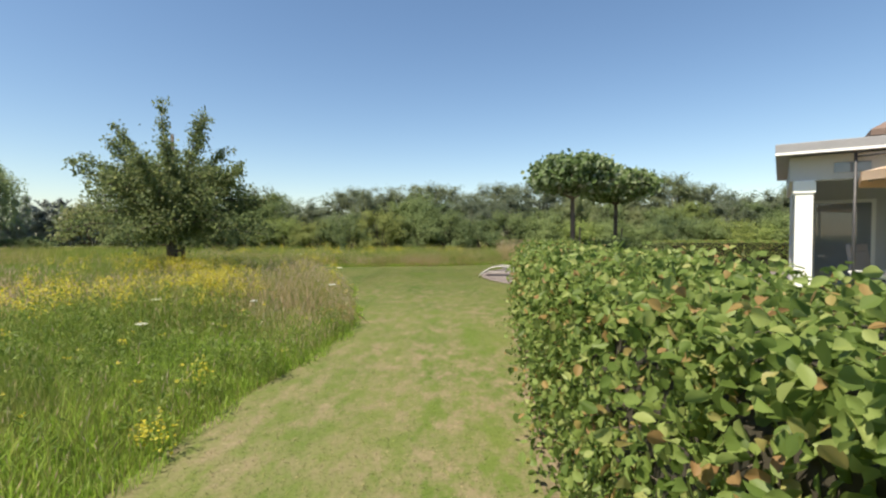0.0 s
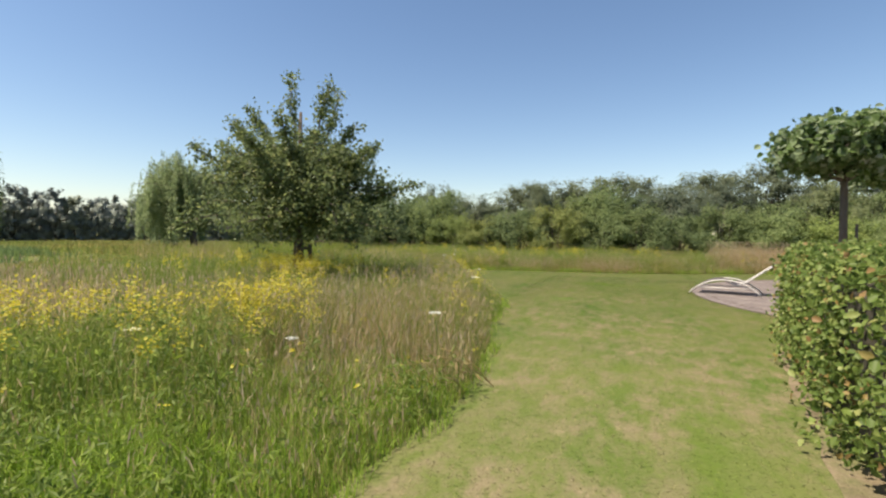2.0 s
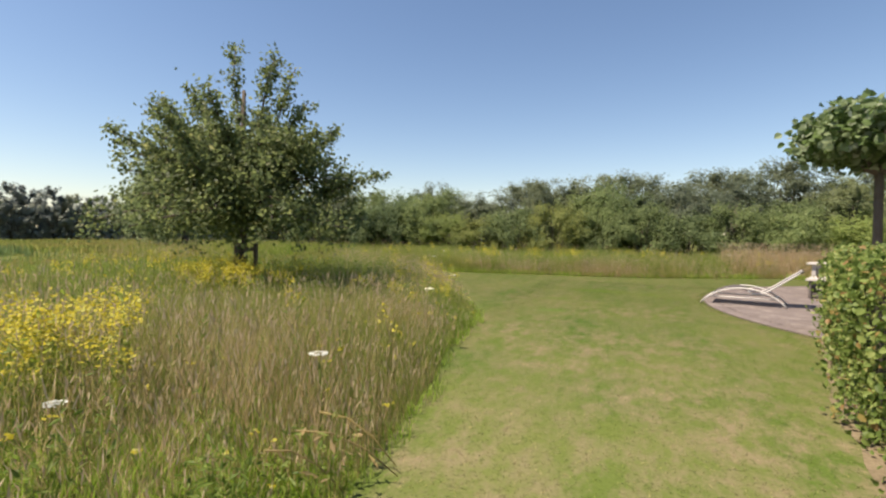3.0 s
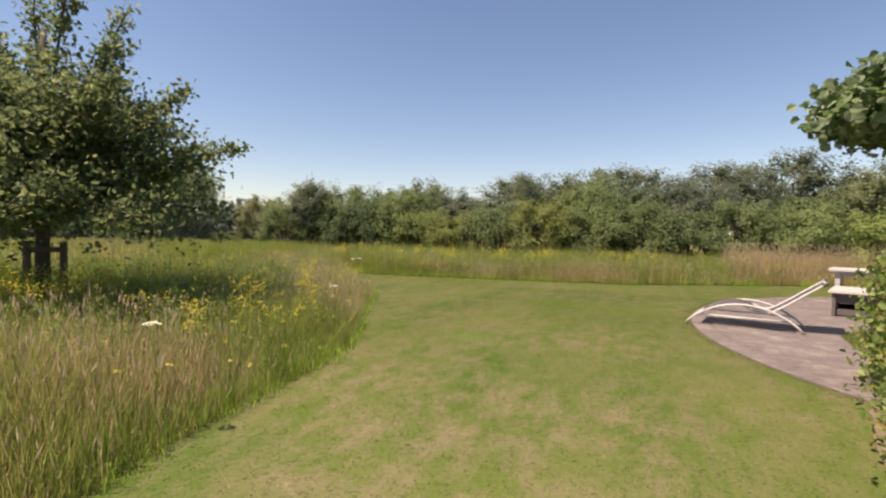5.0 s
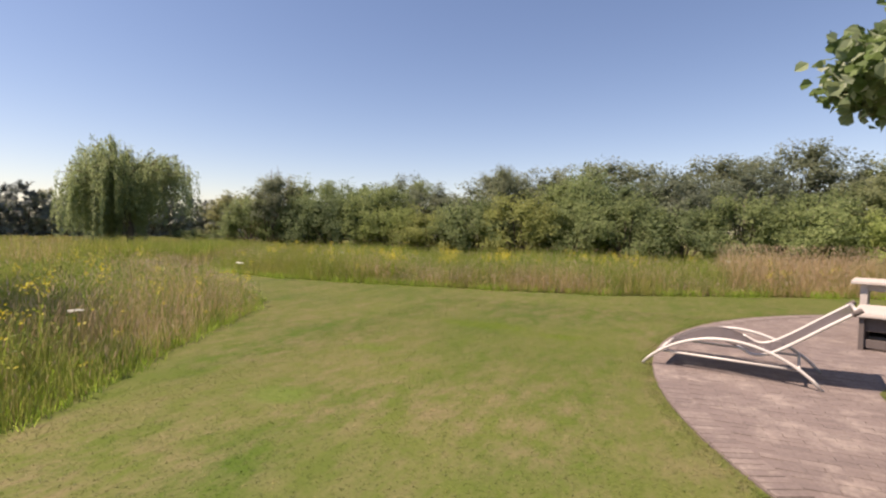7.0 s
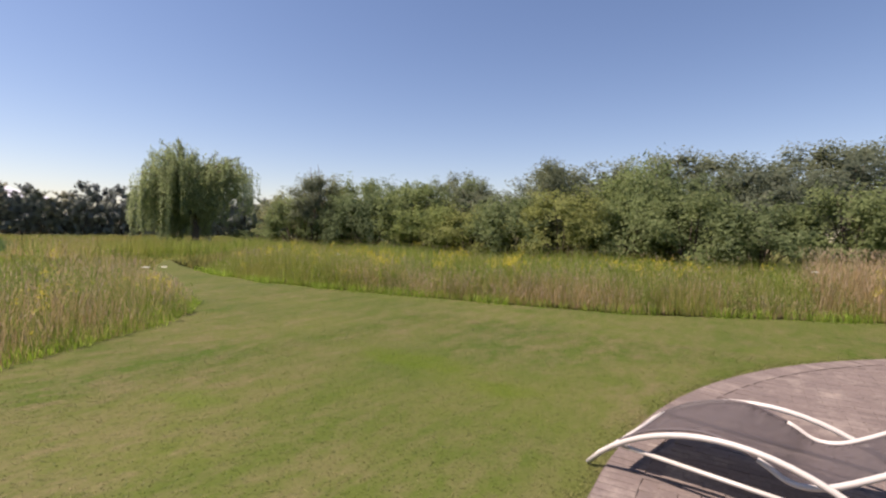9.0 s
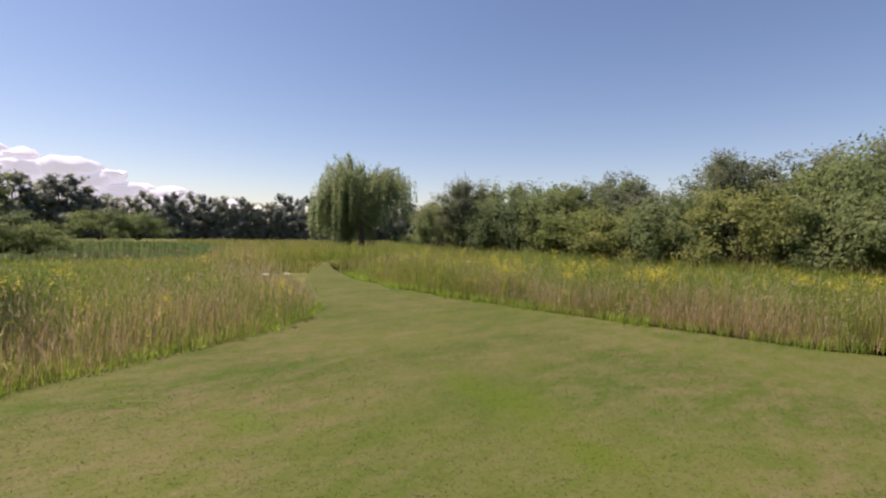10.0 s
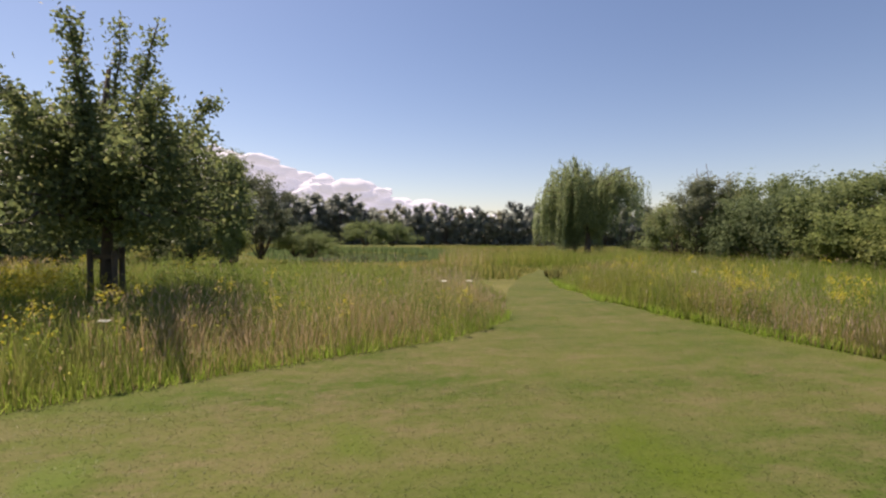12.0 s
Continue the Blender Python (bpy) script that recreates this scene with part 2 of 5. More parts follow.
def box(bm, size, m=Matrix(), bevel=0.0):
    r = bmesh.ops.create_cube(bm, size=1, matrix=m @ Matrix.Diagonal((*size, 1)))
    if bevel:
        edges = list({e for v in r["verts"] for e in v.link_edges})
        bmesh.ops.bevel(bm, geom=edges, offset=bevel, segments=2, affect="EDGES", profile=0.6)
    return bm


def boxed(size, m=Matrix(), bevel=0.0):
    return box(bmesh.new(), size, m, bevel)


def tube(points, radii, sides=8, bm=None):
    """A round tube swept along points, closed at both ends."""
    bm = bm or bmesh.new()
    pts = [Vector(p) for p in points]
    radii = radii if isinstance(radii, (list, tuple)) else [radii] * len(pts)
    rings = []
    for i, p in enumerate(pts):
        d = (pts[min(i + 1, len(pts) - 1)] - pts[max(i - 1, 0)]).normalized()
        up = Vector((0, 0, 1)) if abs(d.z) < 0.9 else Vector((1, 0, 0))
        a = d.cross(up).normalized()
        b = d.cross(a)
        rings.append([bm.verts.new(p + radii[i] * (math.cos(q) * a + math.sin(q) * b)) for q in (2 * math.pi * j / sides for j in range(sides))])
    for r0, r1 in zip(rings, rings[1:]):
        for j in range(sides):
            f = bm.faces.new((r0[j], r0[(j + 1) % sides], r1[(j + 1) % sides], r1[j]))
            f.smooth = True
    bm.faces.new(rings[0][::-1])
    bm.faces.new(rings[-1])
    bmesh.ops.recalc_face_normals(bm, faces=bm.faces[:])
    return bm


def unit(v):
    return v / np.maximum(np.linalg.norm(v, axis=1, keepdims=True), 1e-6)


def leaves(centre, size, facing=None, spread=1.0, aspect=0.6, fold=0.25, droop=None, shape=4):
    """Leaf blades round the given centres, folded along the midrib; arrays for array_mesh."""
    n = len(centre)
    size = np.broadcast_to(np.asarray(size, float), (n,))[:, None] * RNG.uniform(0.65, 1.25, (n, 1))
    normal = unit(RNG.normal(size=(n, 3)) * spread + (facing if facing is not None else 0))
    along = RNG.normal(size=(n, 3))
    if droop is not None:
        along = along * 0.35 + np.array((0, 0, -droop))
    along = unit(along - (along * normal).sum(1, keepdims=True) * normal)
    side = np.cross(normal, along)
    w = size * aspect * 0.5
    if shape == 3:
        v = np.stack([centre - along * size * 0.5 + side * w * 0.9, centre + along * size * 0.5, centre - along * size * 0.3 - side * w], 1)
        tri = np.array([[0, 1, 2]])
    elif shape == 4:
        v = np.stack([centre - along * size * 0.5, centre + side * w + normal * w * fold, centre + along * size * 0.5, centre - side * w + normal * w * fold], 1)
        tri = np.array([[0, 1, 2], [0, 2, 3]])
    elif shape == 6:
        v = np.stack([centre - along * size * 0.5, centre - along * size * 0.18 + side * w + normal * w * fold, centre + along * size * 0.2 + side * w * 0.85 + normal * w * fold,
                      centre + along * size * 0.5 - normal * size * 0.06, centre + along * size * 0.2 - side * w * 0.85 + normal * w * fold, centre - along * size * 0.18 - side * w + normal * w * fold], 1)
        tri = np.array([[0, 1, 2], [0, 2, 3], [0, 3, 4], [0, 4, 5]])
    else:                                                   # ovate and curled
        rim = ((-0.5, 0.0), (-0.36, 0.62), (-0.1, 1.0), (0.16, 0.86), (0.36, 0.42), (0.5, 0.0), (0.36, -0.42), (0.16, -0.86), (-0.1, -1.0), (-0.36, -0.62))
        curl = RNG.uniform(-0.5, 0.9, (n, 1))
        v = np.stack([centre + along * size * a * RNG.uniform(0.92, 1.08, (n, 1)) + side * w * c * RNG.uniform(0.88, 1.1, (n, 1)) + normal * (w * fold * abs(c) - size * curl * 0.55 * a * a) for a, c in rim], 1)
        tri = np.array([[0, 1, 2], [0, 2, 3], [0, 3, 4], [0, 4, 5], [0, 5, 6], [0, 6, 7], [0, 7, 8], [0, 8, 9]])
    k = v.shape[1]
    f = (np.arange(n)[:, None, None] * k + tri[None]).reshape(-1, 3)
    return v.reshape(-1, 3), f


def blades(xy, height, width, lean=0.35, z=0.0, segments=2):
    """Grass blades: tapering strips that bend over."""
    n = len(xy)
    h = np.broadcast_to(np.asarray(height, float), (n,)) * RNG.uniform(0.55, 1.15, n)
    w = np.broadcast_to(np.asarray(width, float), (n,)) * RNG.uniform(0.6, 1.3, n)
    a, b = RNG.uniform(0, 2 * np.pi, n), RNG.uniform(0, 2 * np.pi, n)
    bend = h * lean * RNG.uniform(0.1, 1.0, n)
    base = np.c_[xy, np.broadcast_to(z, (n,))]
    side = np.c_[np.cos(a), np.sin(a), np.zeros(n)] * (w / 2)[:, None]
    off = np.c_[np.cos(b), np.sin(b), np.zeros(n)] * bend[:, None]
    up = np.c_[np.zeros(n), np.zeros(n), h]
    if segments == 1:
        v = np.stack([base - side, base + side, base + off + up], 1)
        tri = np.array([[0, 1, 2]])
    else:
        mid = base + off * 0.3 + up * 0.55
        v = np.stack([base - side, base + side, mid + side * 0.8, mid - side * 0.8, base + off + up * 0.97], 1)
        tri = np.array([[0, 1, 2], [0, 2, 3], [3, 2, 4]])
    k = v.shape[1]
    f = (np.arange(n)[:, None, None] * k + tri[None]).reshape(-1, 3)
    return v.reshape(-1, 3), f, base + off + up


def inside(poly, xy):
    poly = np.asarray(poly, float)
    x, y = xy[:, 0], xy[:, 1]
    hit = np.zeros(len(xy), bool)
    for (x0, y0), (x1, y1) in zip(poly, np.roll(poly, -1, 0)):
        cross = (y0 > y) != (y1 > y)
        with np.errstate(divide="ignore", invalid="ignore"):
            hit ^= cross & (x < (x1 - x0) * (y - y0) / (y1 - y0) + x0)
    return hit


def edge_distance(line, xy):
    best = np.full(len(xy), 1e9)
    for (x0, y0), (x1, y1) in zip(line, line[1:]):
        d = np.array((x1 - x0, y1 - y0))
        q = xy - (x0, y0)
        s = np.clip((q @ d) / (d @ d), 0, 1)
        best = np.minimum(best, np.linalg.norm(q - s[:, None] * d, axis=1))
    return best


def scatter(x0, x1, y0, y1, per_m2):
    n = int((x1 - x0) * (y1 - y0) * per_m2)
    return np.c_[RNG.uniform(x0, x1, n), RNG.uniform(y0, y1, n)]


def waves(xy, scale, seed=0.0):
    """Slow patches between 0 and 1 over the ground."""
    x, y = xy[:, 0] * scale + seed, xy[:, 1] * scale - seed
    s = np.sin(x + 1.7 * np.sin(0.6 * y)) + np.sin(1.3 * y + 1.3 * np.sin(0.8 * x + 2)) + 0.6 * np.sin(2.3 * x - 1.9 * y)
    return np.clip(0.5 + s / 4.4, 0, 1)


# ---- ground ----
EDGE_LEFT = [(-1.8, -10), (-1.8, 2.6), (-1.75, 4.0), (-1.5, 5.3), (-1.35, 7.2), (-1.65, 9.0), (-2.0, 10.3), (-2.2, 11.8), (-2.45, 12.8), (-2.95, 13.7), (-3.5, 14.7), (-4.1, 15.9), (-4.6, 16.9), (-5.2, 17.6), (-6.1, 18.2), (-7.6, 18.7), (-10.5, 19.8), (-14.0, 21.5), (-17.0, 23.4)]
EDGE_FAR = [(-17.2, 23.7), (-14.3, 22.5), (-10.9, 21.5), (-8.0, 21.1), (-5.9, 21.2), (-4.2, 21.4), (-2.4, 21.65), (0.4, 22.1), (2.4, 23.2), (5.0, 24.5), (10.0, 26.5), (20.0, 28.0)]
LAWN = EDGE_LEFT + EDGE_FAR + [(20.0, -10.0)]
POND = (-42.0, 16.6, 11.0, 6.5)
TERRACE = (7.17, 16.3, 5.86)


def dip(x, y):
    """The pond's hollow and the slow fall of the field."""
    px, py, rx, ry = POND
    d = math.hypot((x - px) / rx, (y - py) / ry)
    return fall(x) - 0.75 * max(0.0, min(1.0, (1.25 - d) / 0.45))


def fall(x):
    """The field sinks gently beyond the meadow."""
    q = np.clip((-17.0 - np.asarray(x, float)) / 14.0, 0, 1)
    return -0.4 * q * q * (3 - 2 * q)


def make_ground():
    bm = bmesh.new()
    xs = [-3000, -900, -300, -150, -90] + [-70 + 2 * i for i in range(25)] + [-18, -9, 0, 9, 18, 40, 90, 300, 900, 3000]
    ys = [-3000, -900, -300, -90, -30, -12, -4] + [2 * i for i in range(17)] + [40, 50, 70, 110, 300, 900, 3000]
    grid = [[bm.verts.new((x, y, float(dip(x, y)))) for x in xs] for y in ys]
    for r0, r1 in zip(grid, grid[1:]):
        for i in range(len(xs) - 1):
            bm.faces.new((r0[i], r0[i + 1], r1[i + 1], r1[i]))
    tagged(part("ground", bm, M_GROUND), "level meadow ground of dry soil and thatch", "ground", kind="structure")
    bm = bmesh.new()
    bm.faces.new([bm.verts.new((x, y, 0.008)) for x, y in reversed(LAWN)])
    bmesh.ops.triangulate(bm, faces=bm.faces[:])
    bmesh.ops.recalc_face_normals(bm, faces=bm.faces[:])
    tagged(part("lawn", bm, M_LAWN), "mown summer lawn with dry straw-coloured patches", "lawn", kind="structure")


make_ground()


# ---- grass ----
def joined(chunks):
    vs, fs, n = [], [], 0
    for v, f in chunks:
        vs.append(v)
        fs.append(f + n)
        n += len(v)
    return np.concatenate(vs), np.concatenate(fs)


def on_terrace(xy, margin=0.0):
    return np.hypot(xy[:, 0] - TERRACE[0], xy[:, 1] - TERRACE[1]) < TERRACE[2] + margin


OAK_AT = (-6.68, 11.9)


def meadow_height(xy):
    """Lower at the mown edge, taller further in, in slow waves."""
    d = np.minimum(edge_distance(EDGE_LEFT, xy), edge_distance(EDGE_FAR, xy))
    return (np.where(xy[:, 1] < 5.5, 0.1, 0.16) + 0.54 * np.clip(d / np.where(xy[:, 1] < 5.5, 2.3, np.where(xy[:, 1] < 7.2, 1.6, 0.8)), 0, 1) ** 0.8) * (0.8 + 0.4 * waves(xy, 0.9, 3.0))


def pinkness(xy):
    """Where dry tan grass stands thick: drifts at the mown edges and before the bank."""
    p = np.zeros(len(xy))
    for x, y, rx, ry in ((-2.1, 7.3, 1.2, 1.9), (-2.7, 10.3, 0.6, 1.0), (-4.0, 14.5, 0.9, 1.6), (-5.0, 15.9, 1.3, 0.9), (-6.8, 17.5, 2.2, 0.9), (-3.4, 21.9, 2.2, 0.6), (-0.9, 22.4, 1.6, 0.7), (2.2, 23.5, 1.5, 0.6), (4.6, 25.4, 1.9, 1.2), (-8.0, 7.6, 2.6, 1.6), (-15, 23.4, 3, 1.0), (-20, 20, 5, 2)):
        p = np.maximum(p, np.exp(-((xy[:, 0] - x) / rx) ** 2 - ((xy[:, 1] - y) / ry) ** 2))
    return np.clip(p * 1.25 * (0.45 + 0.9 * waves(xy, 1.6, 1.3)) + 0.03, 0, 1)


def greenness(xy):
    """Where leafy herbs crowd out the grass."""
    p = np.zeros(len(xy))
    for x, y, rx, ry in ((-3.2, 4.7, 1.9, 1.1), (-3.1, 6.0, 0.9, 0.7), (-4.4, 11.6, 1.3, 1.5), (-6.0, 14.4, 1.4, 1.2), (-9.2, 13.3, 2.0, 1.4), (-11.5, 11.2, 2.2, 1.6), (-7.0, 16.0, 1.6, 0.8), (-1.5, 6.8, 0.25, 0.35), (1.2, 24.6, 3.2, 0.9), (-6.0, 20.8, 1.2, 0.6), (-3.0, 23.2, 2.5, 0.6), (-2.4, 22.0, 0.35, 0.25), (0.6, 22.6, 0.4, 0.25), (1.8, 23.2, 0.35, 0.25), (-4.5, 21.8, 0.35, 0.25), (3.2, 24.1, 0.35, 0.3), (-6.5, 21.5, 0.35, 0.25)):
        p = np.maximum(p, np.exp(-((xy[:, 0] - x) / rx) ** 2 - ((xy[:, 1] - y) / ry) ** 2))
    return p


def stuff(name, chunks, mat, label, category):
    v, f = joined(chunks)
    return tagged(part(name, array_mesh(name, v, f, mat), mat), label, category, kind="stuff")


def heads(tips, size):
    """Slim seed heads on top of stems."""
    n = len(tips)
    s = size * RNG.uniform(0.6, 1.3, n)
    a = RNG.uniform(0, np.pi, n)
    side = np.c_[np.cos(a), np.sin(a), np.zeros(n)] * (s * 0.055)[:, None]
    lean = RNG.normal(size=(n, 3)) * (s * 0.25)[:, None]
    up = np.c_[np.zeros(n), np.zeros(n), s] + lean
    v = np.stack([tips - up * 0.35, tips + side + up * 0.1, tips + up * 0.65, tips - side + up * 0.1], 1).reshape(-1, 3)
    f = (np.arange(n)[:, None, None] * 4 + np.array([[0, 1, 2], [0, 2, 3]])[None]).reshape(-1, 3)
    return v, f


def make_meadow():
    green, dry, tops = [], [], []

    def sow(xy, width, segments, lift, head, share):
        xy = xy[~inside(LAWN, xy)]
        p = pinkness(xy)
        tan = RNG.uniform(size=len(xy)) < 0.75 * p
        crowd = RNG.uniform(size=len(xy)) < 0.85 * greenness(xy)
        xy, tan = xy[~crowd], tan[~crowd]
        for pick, out in ((~tan, green), (tan, dry)):
            q = xy[pick]
            v, f, tips = blades(q, meadow_height(q) * lift, width * (1.0 if out is green else 0.6), 0.5, 0.0, segments)
            out.append((v, f))
            if out is green:
                some = RNG.uniform(size=len(q)) < 0.06 * (1 - greenness(q))
                tops.append(heads(tips[some] + (0, 0, 0.03), head * 0.8))
            else:
                some = RNG.uniform(size=len(q)) < share
                tops.append(heads(tips[some] + (0, 0, 0.04), head))

    near = np.concatenate([scatter(-5.9, -1.2, -1.0, 11.0, 1900), scatter(-8.5, -1.9, 11.0, 19.5, 1400)])
    sow(near[edge_distance(EDGE_LEFT, near) < 2.7 + 1.5 * waves(near, 0.9, 1.0) + RNG.uniform(-0.5, 0.5, len(near))], 0.0065, 2, 1.0, 0.065, 0.6)
    mid = scatter(-13, -1.2, -2, 22, 420)
    sow(mid[edge_distance(EDGE_LEFT, mid) >= 2.5 + 1.5 * waves(mid, 0.9, 1.0)], 0.014, 1, 0.95, 0.11, 0.7)
    stuff("meadow_grass", green, M_BLADE, "tall uncut green meadow grass", "grass")
    green.clear()
    strip = scatter(-12, 9, 20.8, 27, 900)
    sow(strip[edge_distance(EDGE_FAR, strip) < 2.6], 0.008, 2, 0.95, 0.075, 0.9)
    behind = scatter(-24, 24, 20.5, 34, 170)
    sow(behind[edge_distance(EDGE_FAR, behind) >= 2.5], 0.022, 1, 1.05, 0.11, 0.4)
    clump = scatter(3.0, 7.6, 24.0, 27.4, 650)
    band = scatter(-6.5, 3.2, 21.8, 23.4, 70)
    for q, tall in ((clump, 0.98), (band, 0.7)):
        q = q[~inside(LAWN, q)]
        v, f, tips = blades(q, tall * np.minimum(1, 0.25 + edge_distance(EDGE_FAR, q) / 1.3), 0.008, 0.35, 0.0, 2)
        dry.append((v, f))
        tops.append(heads(tips[::2] + (0, 0, 0.04), 0.09))
    stuff("verge_grass", green, M_BLADE, "strip of tall rough grass before the shrub bank", "grass")
    stuff("dry_grass", dry, M_DRY, "drifts of dry straw-coloured grass in the meadow", "grass")
    stuff("grass_seed_heads", tops, M_HEAD, "tan and pinkish seed heads of the meadow grasses", "grass")
    far = np.concatenate([scatter(-34, -13, -6, 34, 70), scatter(-70, -34, -10, 60, 14), scatter(-34, 0, 34, 70, 14)])
    far = far[(np.hypot((far[:, 0] - POND[0]) / POND[2], (far[:, 1] - POND[1]) / POND[3]) > 1.12) & ~inside(LAWN, far)]
    low = np.where((far[:, 0] < -15) & (far[:, 1] > 7) & (far[:, 1] < 27), np.where(far[:, 0] < -21, 0.1, 0.28), 0.7)
    v, f, _ = blades(far, meadow_height(far) * low, np.where(far[:, 0] > -34, 0.06, 0.16), 0.5, fall(far[:, 0]), 1)
    stuff("field_grass", [(v, f)], M_BLADE_FAR, "wide field of long grass", "grass")


def make_lush_edge():
    """The soft low green fringe between lawn and meadow."""
    xy = np.concatenate([scatter(-3.6, -1.2, -0.5, 7.5, 1700), scatter(-6.4, -1.8, 9.5, 18.6, 900)])
    d = edge_distance(EDGE_LEFT, xy)
    xy = xy[~inside(LAWN, xy) & (d < np.where(xy[:, 1] < 7.6, 1.5, 0.5) * (0.6 + 0.7 * waves(xy, 1.2)))]
    v, f, _ = blades(xy, 0.1 + 0.24 * np.clip(edge_distance(EDGE_LEFT, xy) / 0.8, 0, 1), 0.008, 0.8, 0.0, 2)
    rag = np.concatenate([scatter(-3.0, -1.0, -0.5, 9.5, 900), scatter(-6.6, -1.6, 9.5, 19, 700)])
    rag = rag[inside(LAWN, rag) & (edge_distance(EDGE_LEFT, rag) < 0.16 * waves(rag, 4.0))]
    v2, f2, _ = blades(rag, 0.11, 0.007, 1.0, 0.006, 2)
    far = scatter(-12, 9, 20, 27, 900)
    far = far[inside(LAWN, far) & (edge_distance(EDGE_FAR, far) < 0.22 * waves(far, 3.0))]
    v3, f3, _ = blades(far, 0.2, 0.009, 1.0, 0.006, 2)
    stuff("fringe_grass", [(v, f), (v2, f2), (v3, f3)], M_LUSH, "soft bright green grass fringe along the mown edge", "grass")


def make_turf():
    near = scatter(-2.6, 3.0, 1.2, 20, 1250)
    wide = np.concatenate([scatter(-7, -2.0, 12, 22.2, 700), scatter(-2, 4, 19, 24, 600), scatter(-16, -7, 18, 24, 300)])
    xy = np.concatenate([near, wide])
    xy = xy[inside(LAWN, xy) & ~on_terrace(xy, 0.03)]
    v, f, _ = blades(xy, 0.009, 0.007, 6.0, 0.008, 1)
    stuff("lawn_grass", [(v, f)], M_TURF, "short mown grass blades, partly scorched", "grass")


def flower_heads(xy, z, size, per, spread, plates=1):
    """Florets in flat plates, several plates to a plant."""
    p = np.repeat(np.c_[xy, z], plates, 0)
    if plates > 1:
        p = p + RNG.normal(size=p.shape) * (0.075, 0.075, 0.05)
    c = np.repeat(p, per, 0) + RNG.normal(size=(len(p) * per, 3)) * (spread, spread, spread * (1.3 if plates > 1 else 0.22))
    return leaves(c, size, np.array((0, 0, 1.0)), 0.5, 0.9, 0.1)


def make_flowers():
    spots = [(-3.3, 5.6, 0.35, 4), (-4.3, 7.0, 0.4, 3), (-5.6, 10.6, 0.5, 16), (-4.3, 4.8, 0.6, 6), (-6.2, 6.0, 0.6, 8), (-5.6, 12.4, 0.5, 8), (-3.6, 12.9, 0.5, 4), (-7.4, 10.6, 0.6, 12), (-3.0, 11.4, 0.4, 6), (-9.2, 22.3, 0.7, 12), (-5.4, 22.8, 0.8, 8), (-1.0, 23.4, 0.8, 6)]
    pts = np.concatenate([np.c_[RNG.normal(x, s, n), RNG.normal(y, s, n)] for x, y, s, n in spots])
    pts = np.concatenate([pts, scatter(-12, 12, 22.5, 25.5, 0.4), scatter(-8, -1.5, 1, 19, 0.5)])
    pts = pts[~inside(LAWN, pts)]
    z = meadow_height(pts) * RNG.uniform(0.95, 1.15, len(pts)) + 0.05
    bunches = [(-3.4, 7.0, 0.2, 26), (-2.95, 6.85, 0.2, 12), (-5.5, 10.8, 0.4, 60), (-6.4, 10.9, 0.4, 60), (-3.9, 5.6, 0.35, 13), (-3.1, 5.7, 0.3, 6), (-4.9, 5.8, 0.4, 14), (-3.0, 12.4, 0.5, 8), (-6.4, 20.6, 0.4, 22), (-4.8, 21.6, 0.35, 14), (0.4, 24.0, 0.6, 16), (-2.2, 22.6, 0.3, 12), (-3.3, 21.9, 0.2, 8)]
    full = np.concatenate([np.c_[RNG.normal(x, s, n), RNG.normal(y, s, n)] for x, y, s, n in bunches])
    pts, z = np.concatenate([pts, full]), np.concatenate([z, RNG.uniform(0.6, 0.86, len(full))])
    pts, z = pts[~inside(LAWN, pts)], z[~inside(LAWN, pts)]
    v, f, tips = blades(np.repeat(pts, 3, 0), np.repeat(z, 3) * 0.95, 0.012, 0.12)
    lv, lf = leaves(np.repeat(np.c_[pts, z * 0.6], 14, 0) + RNG.normal(size=(len(pts) * 14, 3)) * (0.07, 0.07, 0.16), 0.07, None, 1.0, 0.25)
    stuff("ragwort_leaves", [(v, f), (lv, lf)], M_HERB, "stems and leaves of the yellow wild flowers", "wild flower")
    small = np.concatenate([scatter(-3.2, -1.3, 1.5, 9, 5), scatter(-6.5, -2, 10, 18.5, 6)])
    small = small[~inside(LAWN, small)]
    sz = np.minimum(meadow_height(small) + 0.03, 0.5)
    stuff("ragwort_flowers", [flower_heads(pts, z, 0.024, 15, 0.03, 4), flower_heads(small, sz, 0.026, 5, 0.018)], M_YELLOW, "clusters of small yellow wild flowers in the meadow", "wild flower")
    herb = np.concatenate([scatter(-8, -1.2, 1, 9, 75), scatter(-14, -2, 9, 18.5, 32), scatter(-9, 6, 20, 26.5, 40)])
    herb = herb[~inside(LAWN, herb) & (RNG.uniform(size=len(herb)) < 0.04 + 0.96 * greenness(herb))]
    hz = np.maximum(meadow_height(herb), 0.34) * RNG.uniform(0.85, 1.25, len(herb))
    per = 36
    up = RNG.uniform(0.12, 1.0, (len(herb), per))
    turn = RNG.uniform(0, 2 * np.pi, (len(herb), per))
    out = 0.03 + 0.11 * (1.1 - up) * RNG.uniform(0.5, 1.3, up.shape)
    c = np.stack([herb[:, :1] + out * np.cos(turn), herb[:, 1:] + out * np.sin(turn), hz[:, None] * up], 2).reshape(-1, 3)
    face = np.stack([np.cos(turn) * 0.5, np.sin(turn) * 0.5, np.full(up.shape, 0.8)], 2).reshape(-1, 3)
    v, f, _ = blades(herb, hz, 0.008, 0.1)
    stuff("meadow_herbs", [leaves(c, 0.056, face, 0.7, 0.26, 0.3, 0.5), (v, f)], M_HERB, "leafy green herbs among the meadow grass", "herb")


